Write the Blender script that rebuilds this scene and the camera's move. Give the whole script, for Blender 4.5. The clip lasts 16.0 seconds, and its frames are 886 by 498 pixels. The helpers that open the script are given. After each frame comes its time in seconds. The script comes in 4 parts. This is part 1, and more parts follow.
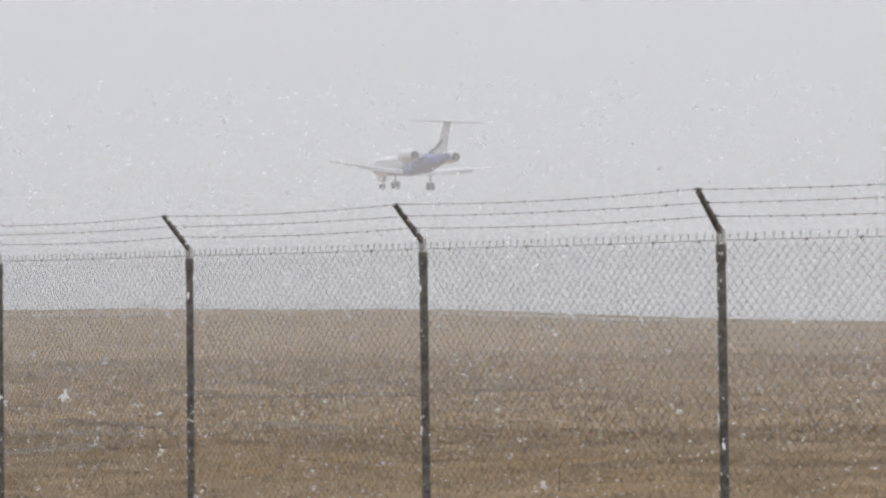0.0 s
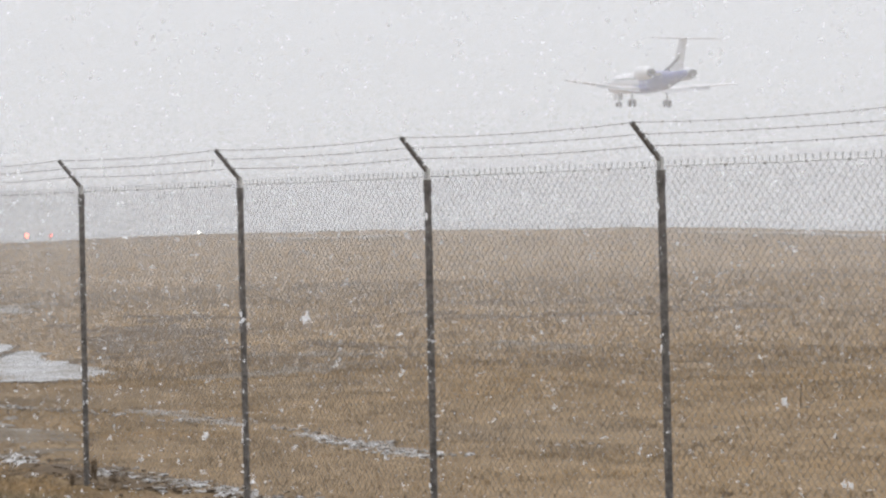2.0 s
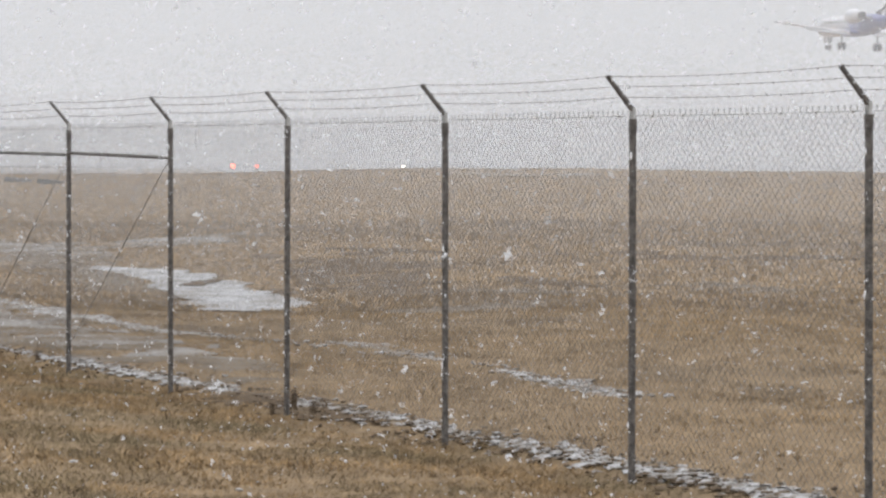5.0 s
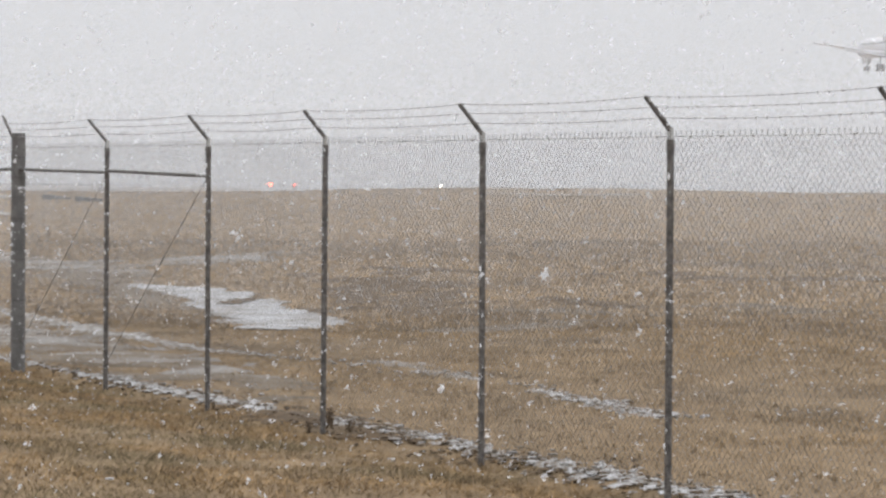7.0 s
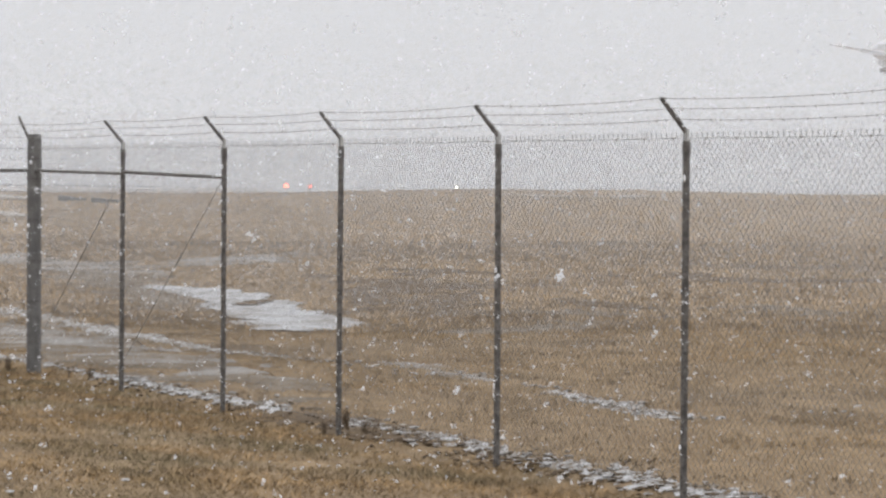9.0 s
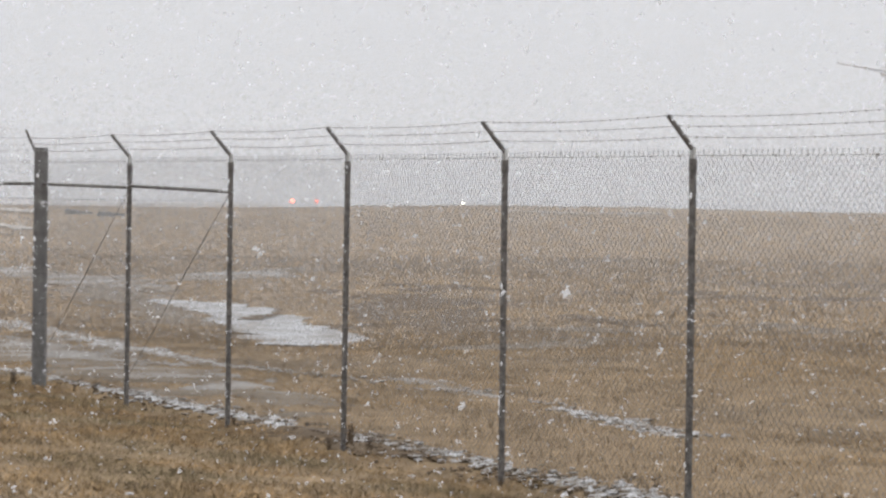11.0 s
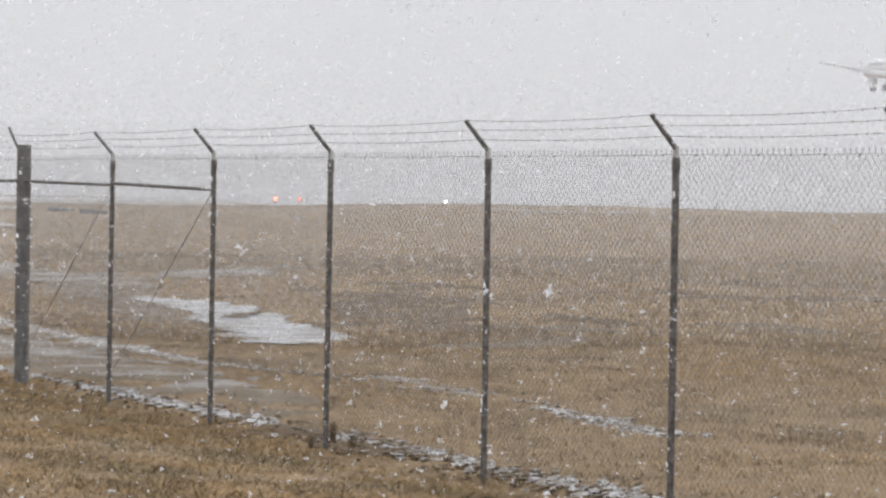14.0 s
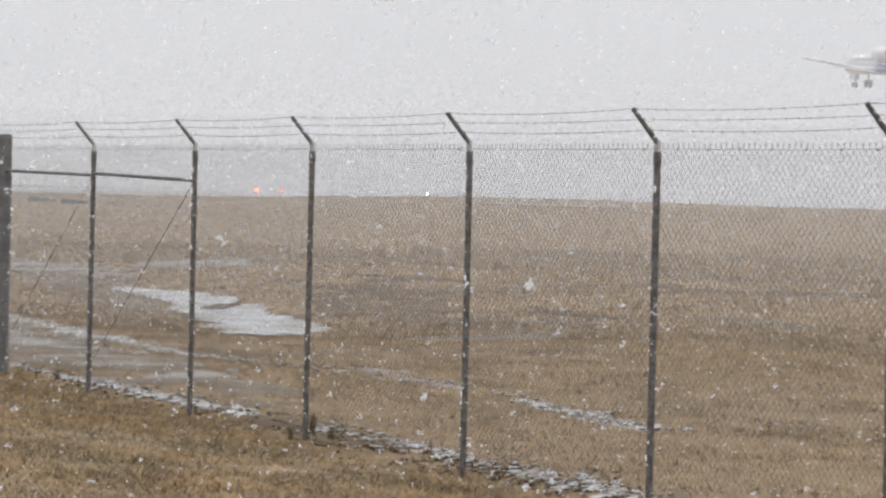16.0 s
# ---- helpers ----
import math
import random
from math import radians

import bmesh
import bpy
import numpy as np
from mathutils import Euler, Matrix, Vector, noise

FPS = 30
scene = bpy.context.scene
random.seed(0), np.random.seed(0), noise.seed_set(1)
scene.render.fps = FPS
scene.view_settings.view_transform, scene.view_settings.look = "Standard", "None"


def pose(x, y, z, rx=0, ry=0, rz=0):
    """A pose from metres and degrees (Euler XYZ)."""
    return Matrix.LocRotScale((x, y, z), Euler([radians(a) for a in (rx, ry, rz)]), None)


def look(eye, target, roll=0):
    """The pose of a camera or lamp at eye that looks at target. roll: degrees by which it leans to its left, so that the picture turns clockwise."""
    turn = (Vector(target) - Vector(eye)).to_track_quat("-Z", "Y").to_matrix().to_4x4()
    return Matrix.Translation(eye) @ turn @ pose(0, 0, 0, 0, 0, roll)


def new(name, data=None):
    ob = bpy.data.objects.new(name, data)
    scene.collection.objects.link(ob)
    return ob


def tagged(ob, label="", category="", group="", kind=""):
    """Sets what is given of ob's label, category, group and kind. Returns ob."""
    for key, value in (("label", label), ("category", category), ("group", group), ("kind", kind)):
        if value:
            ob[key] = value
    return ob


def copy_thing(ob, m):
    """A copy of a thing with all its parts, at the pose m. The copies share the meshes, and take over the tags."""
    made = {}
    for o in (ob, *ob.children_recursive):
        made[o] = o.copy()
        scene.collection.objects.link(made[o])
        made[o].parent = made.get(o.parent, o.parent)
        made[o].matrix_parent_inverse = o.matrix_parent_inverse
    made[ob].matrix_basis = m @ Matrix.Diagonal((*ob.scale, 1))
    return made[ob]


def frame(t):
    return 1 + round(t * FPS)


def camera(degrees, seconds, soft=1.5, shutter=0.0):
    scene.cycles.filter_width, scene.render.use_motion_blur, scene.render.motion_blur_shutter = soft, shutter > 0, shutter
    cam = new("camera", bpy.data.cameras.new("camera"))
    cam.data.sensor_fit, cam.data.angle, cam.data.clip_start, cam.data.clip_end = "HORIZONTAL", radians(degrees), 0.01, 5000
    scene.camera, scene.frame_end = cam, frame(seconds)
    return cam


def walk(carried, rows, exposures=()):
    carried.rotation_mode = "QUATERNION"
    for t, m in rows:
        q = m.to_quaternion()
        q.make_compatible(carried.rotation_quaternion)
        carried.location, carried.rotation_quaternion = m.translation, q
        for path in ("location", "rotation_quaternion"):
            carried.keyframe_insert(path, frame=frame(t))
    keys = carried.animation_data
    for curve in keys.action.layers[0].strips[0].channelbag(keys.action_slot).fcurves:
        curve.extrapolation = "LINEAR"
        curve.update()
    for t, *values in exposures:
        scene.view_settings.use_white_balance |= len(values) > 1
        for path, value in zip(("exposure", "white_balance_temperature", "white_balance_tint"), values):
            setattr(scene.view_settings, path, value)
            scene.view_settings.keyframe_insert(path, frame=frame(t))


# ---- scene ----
EYE = 2.143
ROWS = [
    (0, -9.712, 1.511, 0.653), (0.5, -8.303, 1.079, 0.957), (1, -6.965, 0.513, 1.760), (1.5, -6.192, 0.128, 1.752),
    (2, -4.863, -0.043, 1.363), (2.5, -3.390, -0.498, 1.293), (3, -2.504, -0.484, 0.908), (3.5, -1.850, -1.214, 0.229),
    (4, -1.430, -1.372, 0.080), (6.5, -0.094, -0.931, -0.265), (7, 0.016, -0.870, -0.276), (7.5, 0.173, -0.883, -0.146),
    (8, 0.298, -0.917, -0.296), (8.5, 0.329, -0.874, -0.346), (9, 0.333, -0.843, -0.322), (9.5, 0.347, -0.752, -0.428),
    (12, 0.384, -0.473, -0.831), (12.5, 0.246, -0.533, -0.899), (13, 0.161, -0.534, -0.878), (13.5, 0.139, -0.521, -0.813),
    (14, 0.111, -0.547, -0.866), (14.5, 0.081, -0.506, -1.070), (15, 0.008, -0.557, -1.127), (15.5, -0.197, -0.638, -1.177),
    (16, -0.280, -0.692, -1.270),
]
cam = camera(17.83, 16.0, soft=2.6)
walk(cam, [(t, pose(0, 0, EYE, 90 + pitch, 0, yaw) @ pose(0, 0, 0, 0, 0, -roll)) for t, yaw, pitch, roll in ROWS],
     exposures=[(0, -0.2), (0.5, -0.06), (1, 0.0), (1.5, 0.05), (2, 0.06), (2.5, 0.06), (3, 0.0), (3.5, -0.1), (4, -0.02), (6.5, 0.0), (9.5, 0.0), (16, 0.0)])

# ---- overcast daylight ----
world = bpy.data.worlds.new("overcast_sky")
scene.world = world
world.use_nodes = True
wt = world.node_tree
wt.nodes.clear()


SUN_EL, SUN_AZ = radians(48), radians(150)
sky = wt.nodes.new("ShaderNodeTexSky")
sky.sky_type, sky.sun_disc = "NISHITA", False
sky.sun_elevation, sky.sun_rotation = SUN_EL, SUN_AZ
clear = wt.nodes.new("ShaderNodeVectorMath")
clear.operation = "SCALE"
clear.inputs["Scale"].default_value = 0.08
wt.links.new(sky.outputs[0], clear.inputs[0])
coord = wt.nodes.new("ShaderNodeTexCoord")
split = wt.nodes.new("ShaderNodeSeparateXYZ")
wt.links.new(coord.outputs["Generated"], split.inputs[0])
up = wt.nodes.new("ShaderNodeMath")
up.operation, up.use_clamp = "MAXIMUM", True
up.inputs[1].default_value = 0.0
wt.links.new(split.outputs["Z"], up.inputs[0])
deck = wt.nodes.new("ShaderNodeMath")        # overcast sky: brighter towards the zenith
deck.operation = "MULTIPLY_ADD"
deck.inputs[2].default_value = 0.632
rise = wt.nodes.new("ShaderNodeMath")
rise.operation = "MULTIPLY_ADD"
rise.inputs[1].default_value, rise.inputs[2].default_value = 1.6, 0.8
wt.links.new(up.outputs[0], rise.inputs[0])
wt.links.new(rise.outputs[0], deck.inputs[1])
wt.links.new(up.outputs[0], deck.inputs[0])
cloud = wt.nodes.new("ShaderNodeTexNoise")   # faint unevenness of the cloud
cloud.inputs["Scale"].default_value, cloud.inputs["Detail"].default_value = 7.0, 3.0
wt.links.new(coord.outputs["Generated"], cloud.inputs["Vector"])
uneven = wt.nodes.new("ShaderNodeMapRange")
uneven.inputs["To Min"].default_value, uneven.inputs["To Max"].default_value = 0.97, 1.03
wt.links.new(cloud.outputs[0], uneven.inputs["Value"])
level = wt.nodes.new("ShaderNodeMath")
level.operation = "MULTIPLY"
wt.links.new(deck.outputs[0], level.inputs[0])
wt.links.new(uneven.outputs[0], level.inputs[1])
grey = wt.nodes.new("ShaderNodeVectorMath")
grey.operation = "SCALE"
grey.inputs[0].default_value = (0.978, 1.0, 1.052)
wt.links.new(level.outputs[0], grey.inputs["Scale"])
blend = wt.nodes.new("ShaderNodeMix")
blend.data_type = "VECTOR"
blend.inputs["Factor"].default_value = 0.05
wt.links.new(grey.outputs[0], blend.inputs["A"])
wt.links.new(clear.outputs[0], blend.inputs["B"])
back = wt.nodes.new("ShaderNodeBackground")
wt.links.new(blend.outputs["Result"], back.inputs["Color"])
wout = wt.nodes.new("ShaderNodeOutputWorld")
wt.links.new(back.outputs[0], wout.inputs[0])

sun = new("sun", bpy.data.lights.new("sun", "SUN"))
sun.data.energy, sun.data.angle, sun.data.color = 0.5, radians(25), (1.0, 0.97, 0.93)
sun.matrix_world = look((math.sin(SUN_AZ) * math.cos(SUN_EL), math.cos(SUN_AZ) * math.cos(SUN_EL), math.sin(SUN_EL)), (0, 0, 0))


# ---- materials ----
def material(name, color, color2=None, rough=0.8, metal=0.0, scale=5.0, scale2=None, bump=0.0, bump_scale=60.0, island=0.0, space="Object", lo=0.35, hi=0.65, patch=None, soft_normal=False):
    m = bpy.data.materials.new(name)
    m.use_nodes = True
    t = m.node_tree
    b = t.nodes["Principled BSDF"]
    b.inputs["Roughness"].default_value, b.inputs["Metallic"].default_value = rough, metal
    b.inputs["Specular IOR Level"].default_value = 0.05 if space == "World" else 0.3
    if space == "World":
        src = t.nodes.new("ShaderNodeNewGeometry").outputs["Position"]
    else:
        src = t.nodes.new("ShaderNodeTexCoord").outputs["Object"]
    out = None
    if color2:
        def mixed(a, bcol, sc, low, high):
            n = t.nodes.new("ShaderNodeTexNoise")
            n.inputs["Scale"].default_value, n.inputs["Detail"].default_value = sc, 5.0
            t.links.new(src, n.inputs["Vector"])
            r = t.nodes.new("ShaderNodeMapRange")
            r.inputs["From Min"].default_value, r.inputs["From Max"].default_value = low, high
            t.links.new(n.outputs[0], r.inputs["Value"])
            x = t.nodes.new("ShaderNodeMix")
            x.data_type = "RGBA"
            t.links.new(r.outputs[0], x.inputs["Factor"])
            for sock, val in (("A", a), ("B", bcol)):
                if isinstance(val, tuple):
                    x.inputs[sock].default_value = (*val, 1)
                else:
                    t.links.new(val, x.inputs[sock])
            return x.outputs["Result"]
        out = mixed(color, color2, scale, lo, hi)
        if scale2:
            dim = tuple(0.6 * c for c in color)
            out = mixed(out, dim, scale2, 0.46, 0.74)
        if patch:
            out = mixed(out, patch[0], patch[1], 0.46, 0.62)
    if island:
        g = t.nodes.new("ShaderNodeNewGeometry").outputs["Random Per Island"]
        r = t.nodes.new("ShaderNodeMapRange")
        r.inputs["To Min"].default_value, r.inputs["To Max"].default_value = 1 - island, 1 + island
        t.links.new(g, r.inputs["Value"])
        s = t.nodes.new("ShaderNodeVectorMath")
        s.operation = "SCALE"
        if out is None:
            s.inputs[0].default_value = color
        else:
            t.links.new(out, s.inputs[0])
        t.links.new(r.outputs[0], s.inputs["Scale"])
        out = s.outputs[0]
    if out is None:
        b.inputs["Base Color"].default_value = (*color, 1)
    else:
        t.links.new(out, b.inputs["Base Color"])
    if soft_normal:                                    # thin blades take the light of the sward as a whole
        g = t.nodes.new("ShaderNodeNewGeometry").outputs["Normal"]
        few = t.nodes.new("ShaderNodeVectorMath")
        few.operation = "MULTIPLY_ADD"
        few.inputs[1].default_value, few.inputs[2].default_value = (0.35, 0.35, 0.35), (0, 0, 1)
        t.links.new(g, few.inputs[0])
        unit = t.nodes.new("ShaderNodeVectorMath")
        unit.operation = "NORMALIZE"
        t.links.new(few.outputs[0], unit.inputs[0])
        t.links.new(unit.outputs[0], b.inputs["Normal"])
    if bump:
        n = t.nodes.new("ShaderNodeTexNoise")
        n.inputs["Scale"].default_value, n.inputs["Detail"].default_value = bump_scale, 6.0
        t.links.new(src, n.inputs["Vector"])
        bn = t.nodes.new("ShaderNodeBump")
        bn.inputs["Strength"].default_value, bn.inputs["Distance"].default_value = bump, 0.03
        t.links.new(n.outputs[0], bn.inputs["Height"])
        t.links.new(bn.outputs[0], b.inputs["Normal"])
    return m


SOIL = material("soil_and_thatch", (0.248, 0.179, 0.110), (0.180, 0.132, 0.085), 0.95, scale=2.2, scale2=19, bump=0.8, bump_scale=38, space="World")
GRASS_NEAR = material("near_dry_grass", (0.252, 0.164, 0.082), (0.162, 0.108, 0.058), 0.85, scale=1.1, scale2=5.0, lo=0.42, hi=0.58, patch=((0.15, 0.115, 0.066), 0.55), island=0.6, soft_normal=True, space="World")
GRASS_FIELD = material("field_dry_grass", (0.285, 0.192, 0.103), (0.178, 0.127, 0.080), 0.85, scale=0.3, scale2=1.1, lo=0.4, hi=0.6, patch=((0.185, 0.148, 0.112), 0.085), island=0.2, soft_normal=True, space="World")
# far grass: the field's dry grass, with distance haze painted into its paler colour
FAR_GRASS_HAZED = material("far_dry_grass_hazed", (0.40, 0.294, 0.188), (0.30, 0.226, 0.152), 0.9, scale=0.07, scale2=0.4, island=0.1, soft_normal=True, space="World", lo=0.4, hi=0.6)
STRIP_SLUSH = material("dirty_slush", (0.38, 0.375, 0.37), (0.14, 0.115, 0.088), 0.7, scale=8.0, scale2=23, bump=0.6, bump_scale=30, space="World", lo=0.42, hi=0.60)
# mid grass: some of the haze painted in, between near and far colours
MID_GRASS_HAZED = material("mid_field_dry_grass_hazed", (0.335, 0.240, 0.146), (0.232, 0.169, 0.110), 0.88, scale=0.16, scale2=0.8, lo=0.4, hi=0.6, patch=((0.195, 0.150, 0.108), 0.06), island=0.15, soft_normal=True, space="World")
TUFT = material("dark_withered_tuft", (0.172, 0.122, 0.070), (0.105, 0.082, 0.055), 0.9, scale=1.3, island=0.3, soft_normal=True, space="World")
SLUSH = material("wet_slush", (0.345, 0.342, 0.342), (0.19, 0.17, 0.148), 0.6, scale=0.9, scale2=3.5, bump=0.5, bump_scale=22, space="World", lo=0.40, hi=0.66)
MUD_SLUSH = material("thin_muddy_slush", (0.222, 0.206, 0.188), (0.150, 0.121, 0.092), 0.7, scale=0.45, scale2=1.5, lo=0.44, hi=0.56, bump=0.5, bump_scale=18, space="World")
MUD = material("dark_wet_mud", (0.085, 0.063, 0.044), (0.135, 0.101, 0.068), 0.95, scale=1.4, scale2=6, bump=0.6, bump_scale=14, space="World")
PALE_MUD = material("pale_silty_mud", (0.172, 0.144, 0.114), (0.112, 0.087, 0.062), 0.8, scale=1.3, scale2=5.0, bump=0.5, bump_scale=20, space="World")
THIN_SNOW = material("thin_snow_in_grass", (0.34, 0.32, 0.295), (0.27, 0.23, 0.18), 0.8, scale=0.5, scale2=2.0, space="World")


def flake_material(name, solid, white):
    """Thin lacy ice, also used see-through as haze: light is thrown back, passes through, or slips between the
    crystals.
    """
    m = bpy.data.materials.new(name)
    m.use_nodes = True
    t = m.node_tree
    t.nodes.remove(t.nodes["Principled BSDF"])
    d, tr, mix = t.nodes.new("ShaderNodeBsdfDiffuse"), t.nodes.new("ShaderNodeBsdfTranslucent"), t.nodes.new("ShaderNodeMixShader")
    d.inputs["Color"].default_value = tr.inputs["Color"].default_value = (white * 0.98, white, white * 1.035, 1)
    t.links.new(d.outputs[0], mix.inputs[1])
    t.links.new(tr.outputs[0], mix.inputs[2])
    lace, clear = t.nodes.new("ShaderNodeMixShader"), t.nodes.new("ShaderNodeBsdfTransparent")
    lace.inputs[0].default_value = solid
    t.links.new(clear.outputs[0], lace.inputs[1])
    t.links.new(mix.outputs[0], lace.inputs[2])
    t.links.new(lace.outputs[0], t.nodes["Material Output"].inputs[0])
    return m


FLAKE = flake_material("snow_flake", 0.72, 0.60)
CLUMP_FLAKE = flake_material("clumped_snow_flake", 0.85, 0.76)
# mostly see-through white for the oversized flakes that imitate haze
HAZE_FLAKE = flake_material("haze_snow_flake", 0.12, 0.64)
# thin grey-white for the added sheets that imitate distant haze
HAZE_FILM = flake_material("grey_haze_film", 0.17, 0.89)
CRUST = material("stuck_snow", (0.85, 0.86, 0.88), (0.72, 0.73, 0.76), 0.8, scale=40)
STEEL = material("weathered_dark_steel", (0.066, 0.061, 0.057), (0.175, 0.162, 0.150), 0.7, 0.1, scale=22, scale2=60, bump=0.2, bump_scale=120)
CAP = material("galvanised_bracket", (0.55, 0.55, 0.54), (0.38, 0.38, 0.37), 0.45, 0.5, scale=30)
WIRE = material("galvanised_wire", (0.265, 0.26, 0.252), (0.195, 0.19, 0.185), 0.6, 0.2, scale=25)
BARB = material("rusty_barbed_wire", (0.22, 0.215, 0.21), (0.26, 0.24, 0.23), 0.7, 0.2, scale=30)
TIMBER = material("weathered_grey_timber", (0.17, 0.165, 0.16), (0.11, 0.108, 0.105), 0.9, scale=6, scale2=30, bump=0.8, bump_scale=50)
CONCRETE = material("dark_wet_concrete", (0.10, 0.10, 0.10), (0.15, 0.15, 0.14), 0.8, scale=2, scale2=12, bump=0.3)
WHITE_PAINT = material("white_aircraft_paint", (0.56, 0.56, 0.57), (0.48, 0.48, 0.50), 0.35, scale=0.6)
BLUE_PAINT = material("blue_aircraft_paint", (0.05, 0.06, 0.22), (0.07, 0.08, 0.26), 0.35, scale=0.8)
GREY_METAL = material("bare_aircraft_metal", (0.32, 0.32, 0.33), (0.24, 0.24, 0.25), 0.4, 0.7, scale=2)
DARK = material("engine_dark", (0.03, 0.03, 0.032), (0.05, 0.05, 0.05), 0.6, scale=3)
RUBBER = material("tyre_rubber", (0.03, 0.03, 0.03), (0.045, 0.045, 0.045), 0.85, scale=8)
STALK = material("dead_weed_stalk", (0.07, 0.05, 0.035), (0.12, 0.085, 0.05), 0.9, scale=12)


def glow(name, color, power):
    m = bpy.data.materials.new(name)
    m.use_nodes = True
    b = m.node_tree.nodes["Principled BSDF"]
    b.inputs["Base Color"].default_value = (*color, 1)
    b.inputs["Emission Color"].default_value = (*color, 1)
    b.inputs["Emission Strength"].default_value = power
    return m


RED_LAMP = glow("red_airfield_lamp", (1.0, 0.16, 0.09), 7.0)
DIM_LAMP = glow("dim_red_airfield_lamp", (1.0, 0.18, 0.12), 3.0)
WHITE_LAMP = glow("white_airfield_lamp", (1.0, 0.96, 0.82), 9.0)


# ---- mesh helpers ----
def part(name, bm, mat, parent=None, label="", smooth=False):
    me = bpy.data.meshes.new(name)
    bm.to_mesh(me)
    bm.free()
    me.materials.append(mat)
    if smooth:
        me.polygons.foreach_set("use_smooth", [True] * len(me.polygons))
    ob = new(name, me)
    ob.parent = parent
    return tagged(ob, label)


def tube(bm, p0, p1, r0, r1=None, n=8, cap=True):
    p0, p1, r1 = Vector(p0), Vector(p1), r0 if r1 is None else r1
    q = (p1 - p0).to_track_quat("Z", "Y").to_matrix()
    rings = []
    for p, r in ((p0, r0), (p1, r1)):
        rings.append([bm.verts.new(p + q @ Vector((r * math.cos(2 * math.pi * k / n), r * math.sin(2 * math.pi * k / n), 0))) for k in range(n)])
    for k in range(n):
        bm.faces.new((rings[0][k], rings[0][(k + 1) % n], rings[1][(k + 1) % n], rings[1][k]))
    if cap:
        bm.faces.new(rings[0][::-1])
        bm.faces.new(rings[1])


def box(bm, lo, hi, m=Matrix.Identity(4), bevel=0.0):
    made = bmesh.ops.create_cube(bm, size=1.0)
    v = made["verts"]
    c = [(a + b) / 2 for a, b in zip(lo, hi)]
    d = [b - a for a, b in zip(lo, hi)]
    for w in v:
        w.co = m @ Vector([c[i] + w.co[i] * d[i] for i in range(3)])
    if bevel:
        es = {e for w in v for e in w.link_edges}
        bmesh.ops.bevel(bm, geom=list(es), offset=bevel, segments=2, affect="EDGES")


def lump(bm, at, size, rng):
    made = bmesh.ops.create_icosphere(bm, subdivisions=1, radius=1.0)
    for w in made["verts"]:
        k = rng.uniform(0.6, 1.25)
        w.co = Vector([at[i] + w.co[i] * size[i] * k for i in range(3)])


def loft(bm, rings):
    """Skin over rings of equal numbers of points, closed at both ends."""
    rows = [[bm.verts.new(p) for p in ring] for ring in rings]
    n = len(rows[0])
    for a, b in zip(rows, rows[1:]):
        for k in range(n):
            bm.faces.new((a[k], a[(k + 1) % n], b[(k + 1) % n], b[k]))
    bm.faces.new(rows[0][::-1])
    bm.faces.new(rows[-1])


def mesh_of(name, verts, faces, mat):
    """A mesh from arrays: verts (n, 3) and faces (m, 3 or 4)."""
    me = bpy.data.meshes.new(name)
    m, k = faces.shape
    me.vertices.add(len(verts))
    me.vertices.foreach_set("co", np.asarray(verts, np.float32).ravel())
    me.loops.add(m * k)
    me.loops.foreach_set("vertex_index", faces.astype(np.int32).ravel())
    me.polygons.add(m)
    me.polygons.foreach_set("loop_start", np.arange(0, m * k, k, dtype=np.int32))
    me.update(calc_edges=True)
    me.materials.append(mat)
    return me


# ---- the lie of the land ----
FX, FY, FANG = 1.6964, 21.2487, -1.0944       # one fence post's foot and the fence's direction
DX, DY = math.cos(FANG), math.sin(FANG)
NX, NY = -DY, DX                              # away from the road side
SLOPE = -0.0107


def smooth(a, b, x):
    t = np.clip((x - a) / (b - a), 0, 1)
    return t * t * (3 - 2 * t)


def waves(x, y, size, seed):
    """Soft unevenness between about -1 and 1."""
    r = np.random.RandomState(seed)
    z = 0
    for k in range(7):
        a, f, p = r.uniform(0, 6.28), r.uniform(0.6, 1.8) / size, r.uniform(0, 6.28)
        z = z + np.sin(6.28 * f * (x * np.cos(a) + y * np.sin(a)) + p)
    return z / 3.2


def grain(x, y, size, seed):
    """Irregular unevenness between -1 and 1 on a lattice of the given size."""
    x, y = np.asarray(x, float) / size, np.asarray(y, float) / size
    i, j = np.floor(x).astype(np.int64), np.floor(y).astype(np.int64)
    u, v = x - i, y - j
    u, v = u * u * (3 - 2 * u), v * v * (3 - 2 * v)

    def at(a, b):
        h = np.sin(a * 127.1 + b * 311.7 + seed * 74.7) * 43758.5453
        return 2 * (h - np.floor(h)) - 1
    return (at(i, j) * (1 - u) + at(i + 1, j) * u) * (1 - v) + (at(i, j + 1) * (1 - u) + at(i + 1, j + 1) * u) * v


def along(x, y):
    return (x - FX) * DX + (y - FY) * DY


def beyond(x, y):
    return (x - FX) * NX + (y - FY) * NY


PROF_R = [0, 45, 62, 86, 130, 180, 230, 350, 600, 1200, 5000]
PROF_Z = [0, -0.06, -0.14, 0.05, 0.85, 3.24, 3.3, 3.1, 2.0, 0.0, 0.0]


